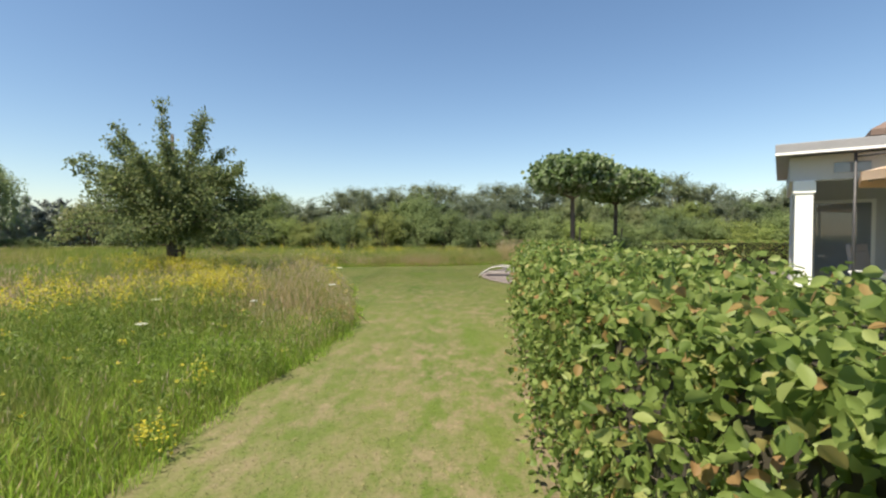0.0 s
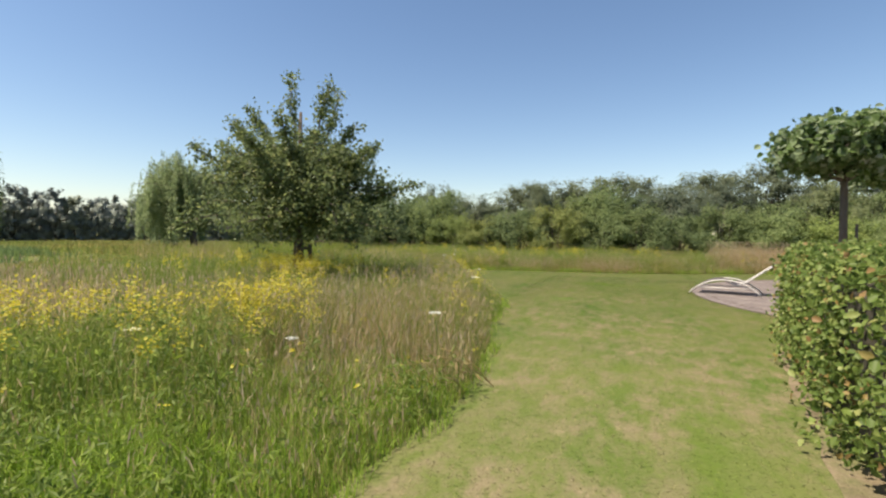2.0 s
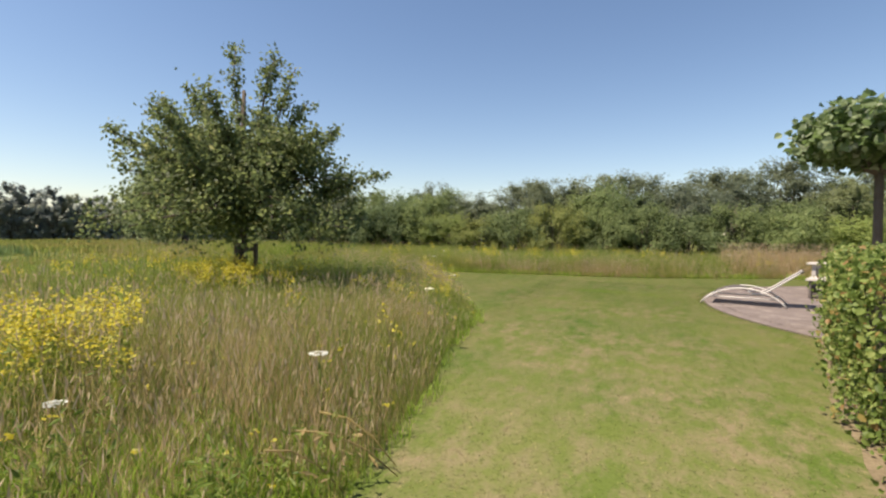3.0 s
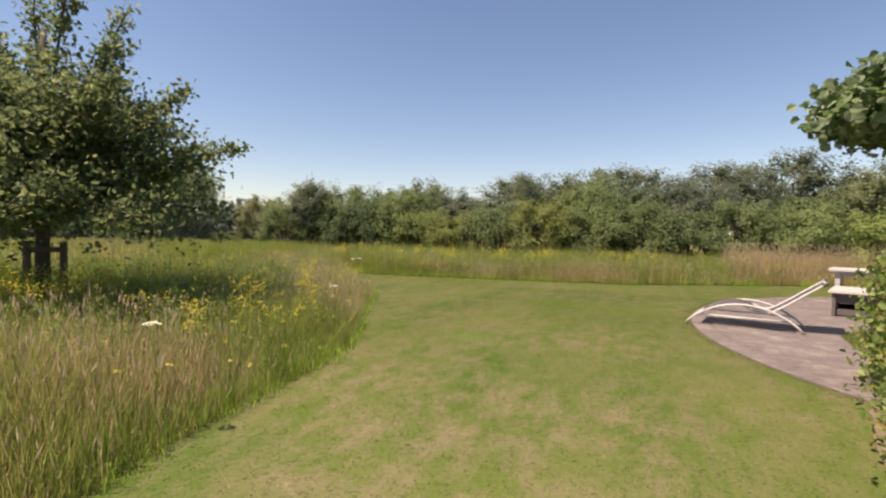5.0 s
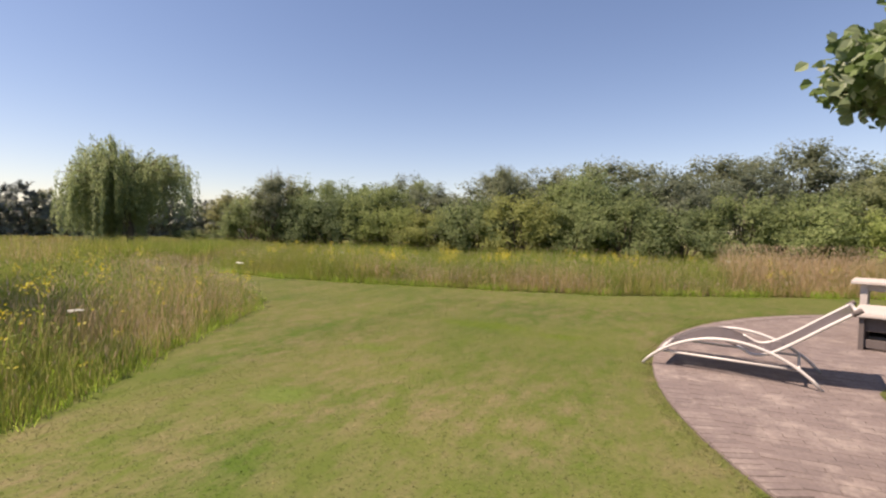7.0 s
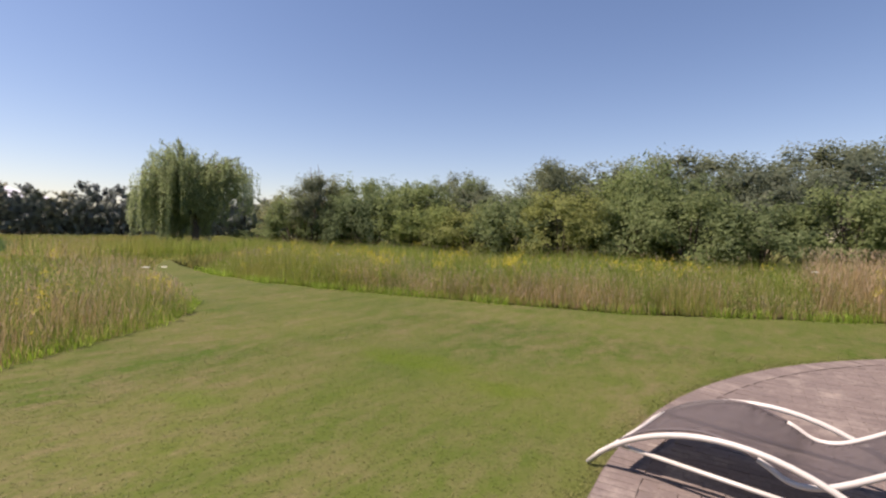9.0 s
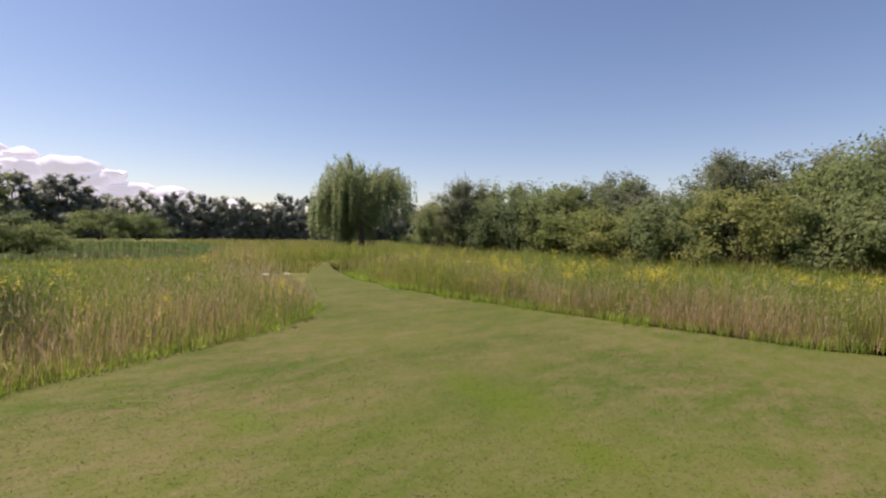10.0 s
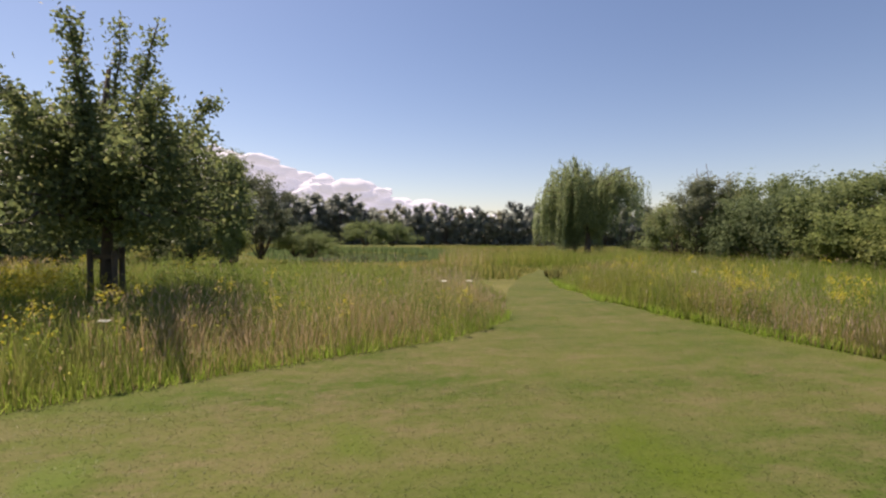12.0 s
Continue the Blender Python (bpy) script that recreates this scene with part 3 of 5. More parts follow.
def make_umbel(x, y, height, m=None):
    """A white umbel: stem, rays and a flat head of florets."""
    u = thing("wild_carrot", pose(x, y, 0), "white flat-headed wild carrot flower on a thin stem", "wild flower", "wild carrots in the meadow")
    part("stem", tube([(0, 0, 0), (0.02, 0.01, height * 0.5), (0, 0, height)], [0.005, 0.004, 0.003], 5), M_HERB, u)
    n = 60
    r, a = 0.055 * np.sqrt(RNG.uniform(0, 1, n)), RNG.uniform(0, 2 * np.pi, n)
    c = np.c_[r * np.cos(a), r * np.sin(a), height + 0.012 - r * 0.25]
    v, f = leaves(c, 0.022, np.array((0, 0, 1.0)), 0.3, 0.9, 0.1)
    part("flower_head", array_mesh("flower_head", v, f, M_WHITE), M_WHITE, u)
    return u


# ---- trees ----
def limb_tubes(limbs, sides=7):
    bm = bmesh.new()
    for pts, r0, r1 in limbs:
        k = len(pts)
        tube(pts, [r0 + (r1 - r0) * i / (k - 1) for i in range(k)], sides, bm)
    return bm


def bent(a, b, rise, k=5, wob=0.08):
    """A limb from a to b that bows upward."""
    a, b = Vector(a), Vector(b)
    out = []
    for i in range(k):
        s = i / (k - 1)
        p = a.lerp(b, s) + Vector((0, 0, rise * 4 * s * (1 - s)))
        if 0 < i < k - 1:
            p += Vector(RNG.normal(size=3) * wob)
        out.append(tuple(p))
    return out


def along(pts, n):
    """n places strewn along a limb, with their share of the way."""
    p = np.asarray(pts, float)
    s = RNG.uniform(0, 1, n)
    q = s * (len(p) - 1)
    i = np.minimum(q.astype(int), len(p) - 2)
    return p[i] + (p[i + 1] - p[i]) * (q - i)[:, None], s


def twig_clusters(centres, radius, per, leaf, flat=0.75, aspect=0.6, facing=None, shape=4, spread=1.0, droop=None):
    n = len(centres)
    off = RNG.normal(size=(n, per, 3)) * np.asarray(radius).reshape(-1, 1, 1) * (1, 1, flat) * 0.5
    c = (centres[:, None] + off).reshape(-1, 3)
    return leaves(c, leaf, facing if facing is not None else np.array((0, 0, 0.5)), spread, aspect, 0.25, droop, shape)


def make_oak():
    o = thing("oak_tree", pose(*OAK_AT, 0, 0, 0, 0), "young dark green oak with spreading limbs in the meadow", "tree")
    part("trunk", tube([(0, 0, 0), (0.02, 0.0, 0.8), (-0.02, 0.03, 2.0), (0.03, 0.0, 3.2), (0.0, 0.05, 3.9)], [0.11, 0.085, 0.07, 0.05, 0.03], 10), M_BARK, o)
    limbs, chunks = [], []
    for i in range(46):
        a = i * 2.4 + RNG.uniform(-0.3, 0.3)
        u = i / 46
        h = 1.52 + 1.0 * u
        reach = (2.4 - 1.15 * u ** 1.3) * RNG.uniform(0.78, 1.08)
        end = (reach * math.cos(a) - 0.1, reach * math.sin(a), h + (RNG.uniform(-0.2, 0.12) if i < 16 else 0.2 + 0.3 * u))
        pts = bent((0, 0, h), end, 0.14)
        limbs.append((pts, 0.03, 0.008))
        c, s = along(pts, 46)
        c = c + RNG.normal(size=c.shape) * (0.1 + 0.15 * np.sin(np.pi * s))[:, None]
        chunks.append(twig_clusters(c[s > 0.12], 0.24, 16, 0.085, aspect=0.6))
    tips = ((-0.25, 0.1, 4.75), (-1.55, 0.2, 4.15), (0.85, -0.1, 4.35), (1.3, 0.2, 3.6), (1.75, -0.2, 3.0), (-2.15, -0.1, 3.3), (-0.9, -0.9, 3.6), (0.45, 0.9, 4.5), (0.5, -1.2, 3.6), (-0.7, 1.4, 3.7), (1.2, 1.2, 3.3), (2.35, 1.2, 2.45), (-1.5, 1.0, 3.3), (0.2, -1.9, 3.1), (-1.4, -1.5, 3.0))
    for tip in tips:
        pts = bent((0, 0, min(2.1, tip[2] - 0.7)), tip, -0.05, 6, 0.04)
        limbs.append((pts, 0.035, 0.008))
        c, s = along(pts, 80)
        low = s < 0.5
        c = c + RNG.normal(size=c.shape) * np.where(low, 0.15, 0.05)[:, None]
        chunks.append(twig_clusters(c[low & (s > 0.15)], 0.22, 15, 0.085, aspect=0.6))
        chunks.append(twig_clusters(c[~low], 0.15, 13, 0.085, aspect=0.6))
    for limb in limbs:
        part("limb", limb_tubes([limb]), M_BARK, o)
    v, f = joined(chunks)
    part("crown", array_mesh("crown", v, f, M_OAK), M_OAK, o)
    s = thing("tree_stakes", pose(*OAK_AT, 0, 0, 0, 12), "weathered wooden support posts round the young oak", "tree stake")
    for x, y, h in ((-0.17, 0.17, 1.16), (0.18, 0.14, 1.12), (0.02, -0.21, 1.14)):
        part("post", tube([(x, y, 0), (x + 0.01, y, h)], [0.045, 0.043], 10), M_STAKE, s)
    for a, b in (((-0.17, 0.17), (0.18, 0.14)), ((0.18, 0.14), (0.02, -0.21)), ((0.02, -0.21), (-0.17, 0.17))):
        p, q = Vector((*a, 1.02)), Vector((*b, 1.02))
        part("crossbar", boxed(((q - p).length, 0.022, 0.07), Matrix.Translation((p + q) / 2) @ pose(0, 0, 0, 0, 0, math.degrees(math.atan2((q - p).y, (q - p).x))), 0.004), M_STAKE, s)


def make_plane(x, y, turn, width):
    o = thing("plane_tree", pose(x, y, 0, 0, 0, turn), "roof-trained plane tree with a flat parasol crown and straight trunk", "tree", "plane trees by the terrace")
    part("trunk", tube([(0, 0, 0), (0.02, 0.01, 1.2), (0, 0, 2.8), (0.0, 0, 3.6)], [0.12, 0.1, 0.09, 0.08], 12), M_BARK, o)
    limbs, chunks = [], []
    for i in range(14):
        a = 2 * math.pi * i / 14 + RNG.uniform(-0.15, 0.15)
        reach = width * RNG.uniform(0.42, 0.56)
        pts = bent((0, 0, 2.9), (reach * math.cos(a), reach * math.sin(a), 3.55 + RNG.uniform(-0.1, 0.25)), 0.25)
        limbs.append((pts, 0.045, 0.015))
    part("branchwork", limb_tubes(limbs), M_BARK, o)
    n = 760
    r, a = width * 0.5 * np.sqrt(RNG.uniform(0, 1, n)) * RNG.uniform(0.85, 1.12, n), RNG.uniform(0, 2 * np.pi, n)
    dome = np.sqrt(np.maximum(0.0, 1 - (r / (width * 0.53)) ** 2))
    z = 3.82 + RNG.uniform(-0.76, 0.76, n) * (0.2 + 0.8 * dome) + 0.12 * waves(np.c_[r * np.cos(a), r * np.sin(a)], 3.0)
    c = np.c_[r * np.cos(a), r * np.sin(a), z]
    chunks.append(twig_clusters(c, 0.26, 6, 0.2, 0.8, 0.95, np.array((0, 0, 0.8)), 6))
    v, f = joined(chunks)
    part("crown", array_mesh("crown", v, f, M_PLANE), M_PLANE, o)
    stake = thing("tree_stake", pose(x + 0.28, y - 0.1, 0), "thin wooden stake beside the plane tree", "tree stake")
    part("post", tube([(0, 0, 0), (0, 0.01, 1.75)], 0.035, 8), M_STAKE, stake)
    return o


def make_willow(x, y):
    o = thing("weeping_willow", pose(x, y, -0.4), "tall weeping willow with long hanging curtains of foliage", "tree")
    part("trunk", tube([(0.8, 0, 0), (0.6, 0.1, 1.5), (0.3, 0, 3.2), (0, 0, 4.8)], [0.34, 0.27, 0.22, 0.12], 10), M_BARK, o)
    part("second_trunk", tube([(-1.6, -0.2, 0), (-1.4, 0, 1.4), (-1.0, 0.1, 3.4), (-0.6, 0, 4.6)], [0.24, 0.2, 0.15, 0.1], 10), M_BARK, o)
    limbs, cs = [], []
    lobes = (((-0.6, -1.0), 3.3, 9.3, 0.15, 24), ((1.4, 2.6), 2.7, 8.5, 1.5, 22), ((-1.3, -2.9), 1.7, 5.6, 0.1, 12))
    for (lx, ly), wide, high, floor, count in lobes:
        for i in range(count):
            a = i * 2.4
            reach = wide * math.sqrt((i + 0.6) / count)
            top = high - 0.3 * reach ** 2 + RNG.uniform(-0.4, 0.2)
            pts = bent((0.0, 0.0, 4.4), (lx + reach * math.cos(a), ly + reach * math.sin(a), top - 0.2), 0.6, 6, 0.12)
            limbs.append((pts, 0.08, 0.02))
            hang = RNG.uniform(0.0, 2.4)
            for k in range(20):
                p, _ = along(pts[2:], 1)
                p = p[0] + RNG.normal(size=3) * (0.26, 0.26, 0.25)
                rr = math.hypot(p[0] - lx, p[1] - ly)
                low = floor + hang + RNG.uniform(0, 0.9) + (0 if rr > wide * 0.55 else 1.8)
                m = int((p[2] - low) / 0.075)
                if m > 2:
                    s = np.linspace(0, 1, m)[:, None]
                    drift = np.array((p[0] - lx, p[1] - ly, 0)) * 0.16
                    cs.append(p + s * np.array((0, 0, low - p[2])) + np.sqrt(s) * drift + RNG.normal(size=(m, 3)) * 0.06)
    part("branchwork", limb_tubes(limbs), M_BARK, o)
    v, f = leaves(np.repeat(np.concatenate(cs), 2, 0) + RNG.normal(size=(2 * sum(map(len, cs)), 3)) * 0.06, 0.24, None, 1.0, 0.28, 0.2, 1.4)
    part("crown", array_mesh("crown", v, f, M_WILLOW), M_WILLOW, o)


def bush_model(name, height, width, lumps, mat, leaf, label, trunk=0.0, per=9, count=62, group="shrubs of the bank", point=2.2):
    """A shrub or small tree: stems and lumpy leaf masses, built once and copied."""
    o = thing(name, pose(0, 0, 0), label, "shrub" if trunk == 0 else "tree", group)
    stems, chunks = [], []
    for i in range(lumps):
        a = i * 2.4 + RNG.uniform(-0.4, 0.4)
        u = (i + 0.5) / lumps
        h = height * (0.16 + trunk * 0.3 + 0.7 * u)
        r = width * 0.5 * math.sqrt(max(0.03, 1 - (u * 1.02) ** point)) * RNG.uniform(0.55, 0.95)
        c = np.array((r * math.cos(a), r * math.sin(a), h))
        size = width * RNG.uniform(0.17, 0.26)
        stems.append((bent((0.1 * math.cos(a), 0.1 * math.sin(a), 0), tuple(c), 0.2, 4), 0.045, 0.012))
        out = np.array((math.cos(a), math.sin(a), 0.0)) * 0.55
        shoots = count // 5
        d = unit(RNG.normal(size=(shoots, 3)) * 0.62 + out + (0, 0, 0.75))
        reach = size * RNG.uniform(0.8, 1.9, (shoots, 1))
        p = np.concatenate([c + d * reach * q + RNG.normal(size=d.shape) * 0.07 for q in (0.15, 0.4, 0.65, 0.85, 1.0)])
        p[:, 2] = np.maximum(p[:, 2], 0.2)
        turned = unit(p - c * (0.85, 0.85, 0.95)) * 0.9 + out * 0.5 + (0, 0, 0.45)
        chunks.append(twig_clusters(p, 0.26, per, leaf, 0.9, 0.8, np.repeat(turned, per, 0), 3, 0.55))
    v, f = joined(chunks)
    v[:, 2] *= height / np.percentile(v[:, 2], 99.7)
    if name == "young_birch":
        for stem in stems:
            part("stem", limb_tubes([stem], 5), M_BARK, o)
    else:
        part("branchwork", limb_tubes(stems, 5), M_BARK, o)
    if trunk:
        part("trunk", tube([(0, 0, 0), (0.03, 0, height * 0.4), (0, 0, height * 0.7)], [0.1, 0.08, 0.05], 8), M_BARK, o)
    part("crown", array_mesh("crown", v, f, mat), mat, o)
    return o


def scaled(ob, m, s):
    c = copy_thing(ob, m)
    c.scale = s
    return c


def bank_height(x):
    if x < -10:
        return 4.7
    return 3.1 if x < -7.4 else 4.2


def make_bank():
    front = [bush_model("hazel_shrub", 3.0, 3.2, 12, M_BUSH[0], 0.12, "dense mid-green hazel shrub on the bank", 0.0, 14),
             bush_model("dogwood_shrub", 2.6, 3.4, 12, M_BUSH[2], 0.12, "light green dogwood shrub on the bank", 0.0, 14)]
    back = [bush_model("alder_tree", 5.6, 3.8, 15, M_BUSH[1], 0.15, "dark grey-green young alder behind the shrubs", 0.3, 11, group="trees of the bank"),
            bush_model("field_maple", 5.2, 4.0, 15, M_BUSH[0], 0.15, "bushy green field maple behind the shrubs", 0.2, 11, group="trees of the bank"),
            bush_model("oak_sapling", 6.6, 3.4, 17, M_BUSH[1], 0.15, "tall dark grey-green tree of the wood behind the bank", 0.3, 9, group="trees of the bank", point=1.5)]
    first = {id(o): True for o in front + back}

    def put(model, x, y, turn, s):
        if first.pop(id(model), False):
            model.matrix_basis = pose(x, y, 0, 0, 0, turn) @ Matrix.Diagonal((*s, 1))
        else:
            scaled(model, pose(x, y, 0, 0, 0, turn), s)

    x, i = -21.0, 0
    while x < 31:
        w = RNG.uniform(1.7, 2.4)
        h = RNG.uniform(0.85, 1.2) * (1.0 if x < -9 or x > 3 else 0.95)
        put(front[0 if RNG.uniform() < (0.75 if x < 3 else 0.4) else 1], x, 32.3 + RNG.uniform(-0.7, 0.7) + (1.2 if x < -12 else 0) + 0.03 * max(0, x), RNG.uniform(0, 360), (1, 1, h))
        x += w
        i += 1
    x = -20.5
    while x < 33:
        h = bank_height(x) * RNG.uniform(0.84, 1.08)
        put(back[0 if RNG.uniform() < 0.5 else 1], x, 35.6 + RNG.uniform(-0.8, 0.8) + 0.05 * max(0, x), RNG.uniform(0, 360), (0.95, 0.95, h / 5.6))
        x += RNG.uniform(2.1, 3.0)
    x = -11.0
    while x < 37:
        h = RNG.uniform(0.9, 1.05) * min(6.4, 4.6 + 0.34 * (x + 11))
        put(back[2 if RNG.uniform() < 0.7 else 0], x, 42.6 + RNG.uniform(-1.3, 1.3), RNG.uniform(0, 360), (1.25, 1.25, h / 6.6))
        x += RNG.uniform(1.5, 2.2)
    put(back[0], -17.9, 46.5, 30, (1.1, 1.1, 6.1 / 5.6))
    put(back[1], -15.6, 45.0, 130, (1.0, 1.0, 5.3 / 5.2))
    put(back[2], -5.45, 33.6, 60, (0.5, 0.5, 4.6 / 6.6))
    put(front[0], -60.0, 18.2, 20, (1.5, 1.5, 1.1))
    put(front[1], -60.5, 21.6, 80, (1.5, 1.5, 1.2))
    for x, y, h in ((-28.4, 38.6, 4.2), (-21.5, 7.5, 6.0), (-19.5, 5.2, 6.3), (-17.5, 2.6, 6.2), (-22.5, 10.0, 5.2), (-24.0, 4.0, 6.4), (-15.5, 0.0, 6.3), (-20.0, 0.5, 6.6), (-24.5, 8.0, 5.6), (-26.5, 11.0, 4.6)):
        put(back[0 if RNG.uniform() < 0.7 else 1], x, y, RNG.uniform(0, 360), (0.95, 0.95, h / 5.6))
    put(front[1], -1.6, 34.2, 40, (0.9, 0.9, 1.75))
    for x, y, h in ((-20, 9.2, 0.8), (-18, 6.6, 0.9), (-16.5, 4.4, 0.9), (-15, 2.2, 0.95), (-30, 12.5, 0.7), (-28.5, 13.5, 0.5), (-35, 40.5, 0.45), (7.4, 21.9, 0.42), (8.4, 22.8, 0.45)):
        put(front[0], x, y, RNG.uniform(0, 360), (1, 1, h))
    slim = bush_model("ash_tree", 4.5, 2.5, 12, M_BUSH[1], 0.12, "slim dark young ash with a bare lower trunk on the bank", 0.95, 13, group="trees of the bank")
    slim.matrix_basis = pose(-18.8, 32.6, 0)
    birch = bush_model("young_birch", 4.3, 1.25, 16, M_BUSH[0], 0.11, "slim upright young birch at the edge of the field", 0.0, 14, group="young birches")
    birch.matrix_basis = pose(-17.7, 11.4, 0) @ Matrix.Diagonal((0.75, 0.75, 1.0, 1))
    # Leaf colour carries the haze of about 93 m of air.
    poplar = bush_model("poplar_tree", 9.0, 3.6, 12, M_FAR_HAZED, 0.42, "distant poplar in the far tree row, haze painted into its grey-green leaves", 0.05, 10, 30, "far tree row")
    placed = False
    for row, dist in ((0, 93.0),):
        a = 18.0
        while a < 118:
            d = dist + RNG.uniform(-2, 2)
            q = radians(a)
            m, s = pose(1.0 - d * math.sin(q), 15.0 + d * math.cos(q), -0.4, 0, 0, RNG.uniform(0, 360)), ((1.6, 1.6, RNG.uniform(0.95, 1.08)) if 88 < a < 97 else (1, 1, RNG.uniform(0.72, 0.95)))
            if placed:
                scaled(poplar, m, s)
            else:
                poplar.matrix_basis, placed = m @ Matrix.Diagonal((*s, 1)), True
            a += RNG.uniform(1.1, 1.9)


def make_undergrowth():
    """Low growth that closes the foot of the far tree row."""
    n = 30000
    a, d = np.radians(RNG.uniform(17, 119, n)), RNG.uniform(91, 99, n)
    z = 6.6 * RNG.uniform(0, 1, n) ** 1.1 * (0.6 + 0.5 * waves(np.c_[np.degrees(a) * 3, d * 0], 1.0))
    c = np.c_[1 - d * np.sin(a), 15 + d * np.cos(a), z - 0.35]
    # Same haze-paled colour as the poplars above it.
    stuff("undergrowth", [leaves(c, 0.95, np.array((0, 0, 0.7)), 0.9, 0.8, 0.25, None, 3)], M_FAR_HAZED, "undergrowth at the foot of the far tree row, greyed by painted haze", "shrub")


# ---- hedge ----
HEDGE_FACE = [(0.42, -3.0), (0.5, 0.0), (0.62, 2.5), (0.85, 4.3), (1.0, 5.6), (1.2, 7.4), (1.52, 9.6), (1.92, 11.2), (2.42, 13.0), (2.72, 14.0)]


def hedge_x(y):
    return np.interp(y, [p[1] for p in HEDGE_FACE], [p[0] for p in HEDGE_FACE])


def make_hedge():
    deep, tall = 1.15, 1.2
    h = thing("beech_hedge", pose(0, 0, 0), "clipped green beech hedge along the lawn with some browned leaves", "hedge")
    # Solid core in place of twigs, coloured dark as the shaded gaps between leaves.
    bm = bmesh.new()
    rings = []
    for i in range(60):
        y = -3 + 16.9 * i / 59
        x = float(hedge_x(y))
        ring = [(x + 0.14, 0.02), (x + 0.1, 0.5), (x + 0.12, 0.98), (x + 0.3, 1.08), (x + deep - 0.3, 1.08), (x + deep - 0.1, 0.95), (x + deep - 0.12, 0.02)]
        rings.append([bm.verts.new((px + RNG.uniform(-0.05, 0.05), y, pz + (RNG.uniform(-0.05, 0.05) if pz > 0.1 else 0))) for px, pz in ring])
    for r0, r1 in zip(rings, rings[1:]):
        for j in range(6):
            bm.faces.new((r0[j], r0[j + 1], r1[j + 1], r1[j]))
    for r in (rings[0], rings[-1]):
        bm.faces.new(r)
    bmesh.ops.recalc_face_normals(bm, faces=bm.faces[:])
    part("shaded_twig_core", bm, M_SHADED_TWIG, h)
    chunks = []

    def shell(n, y0, y1, size, shape=6):
        y = RNG.uniform(y0, y1, n)
        x = hedge_x(y)
        kind = RNG.uniform(size=n)
        side = kind < 0.5
        top = (kind >= 0.5) & (kind < 0.9)
        lump = 0.11 * (waves(np.c_[y * 3, kind * 9], 1.0) - 0.5)
        z = RNG.uniform(0.03, tall, n)
        px = x + RNG.normal(0.05, 0.085, n) + 2.0 * lump + 0.1 * np.clip((z - 1.0) / 0.2, 0, 1)
        face = np.tile((-1.0, 0, 0.35), (n, 1))
        px = np.where(top, x + RNG.uniform(0.0, deep, n), px)
        z = np.where(top, tall - 0.06 + RNG.normal(0, 0.045, n) + 1.2 * lump, z)
        face[top] = (0, 0, 1.0)
        rest = ~side & ~top
        px = np.where(rest, x + deep + RNG.normal(-0.03, 0.05, n), px)
        face[rest] = (1.0, 0, 0.3)
        full = top | (waves(np.c_[y * 5.5, z * 6.5], 1.0, 2.0) + RNG.uniform(-0.12, 0.12, n) > 0.24)
        return leaves(np.c_[px, y, np.maximum(z, 0.03)][full], size, face[full], 1.1, 0.68, 0.4, None, shape)

    chunks.append(shell(19000, -1.0, 2.2, 0.043, 10))
    chunks.append(shell(12500, 2.2, 5.2, 0.052, 10))
    n = 6500
    y = RNG.uniform(-1.0, 5.2, n)
    c = np.c_[hedge_x(y) + RNG.normal(0.14, 0.03, n), y, RNG.uniform(0.03, 1.1, n)]
    chunks.append(leaves(c, 0.05, np.array((-0.8, 0, 0.5)), 0.9, 0.7, 0.3, None, 6))
    ends = np.c_[RNG.uniform(-0.5, 13.5, 260), RNG.uniform(0.1, 1.05, 260), RNG.uniform(0.05, 0.17, 260)]
    for y, q, rise in ends:
        foot = np.array((float(hedge_x(y)) + q, y, tall - 0.05))
        tip = foot + (RNG.normal(0, 0.05), RNG.normal(0, 0.05), rise)
        c = foot + (tip - foot) * np.linspace(0, 1, 9)[:, None] + RNG.normal(size=(9, 3)) * 0.018
        chunks.append(leaves(c, 0.05, np.array((0, 0, 0.6)), 1.0, 0.7, 0.3, None, 6))
    for k in range(70):
        y = RNG.uniform(0.3, 4.5)
        x = float(hedge_x(y)) + RNG.uniform(0.0, 0.12)
        z = RNG.uniform(0.15, 1.1)
        part("twig", tube([(x + 0.25, y + RNG.normal(0, 0.08), z - 0.12), (x + 0.08, y, z), (x - 0.03, y + RNG.normal(0, 0.06), z + RNG.uniform(-0.03, 0.08))], [0.004, 0.003, 0.002], 5), M_BARK, h)
    chunks.append(shell(28000, 5.2, 14.0, 0.053))
    n = 1100
    y0 = 13.9
    c = np.c_[float(hedge_x(y0)) + RNG.uniform(0, deep, n), RNG.normal(y0 + 0.05, 0.06, n), RNG.uniform(0.03, tall, n)]
    chunks.append(leaves(c, 0.085, np.array((0, 1.0, 0.3)), 0.7, 0.66, 0.25, None, 6))
    v, f = joined(chunks)
    part("foliage", array_mesh("foliage", v, f, M_HEDGE, True), M_HEDGE, h)
    bm = bmesh.new()
    left, right = [], []
    for i in range(50):
        y = -3 + 16.9 * i / 49
        x = float(hedge_x(y))
        left.append(bm.verts.new((x - 0.1 + RNG.uniform(-0.05, 0.04), y, 0.014)))
        right.append(bm.verts.new((x + 1.3, y, 0.014)))
    for i in range(49):
        bm.faces.new((left[i], right[i], right[i + 1], left[i + 1]))
    bmesh.ops.recalc_face_normals(bm, faces=bm.faces[:])
    tagged(part("bed", bm, M_BARE), "strip of bare dry earth under the hedge", "soil", kind="structure")


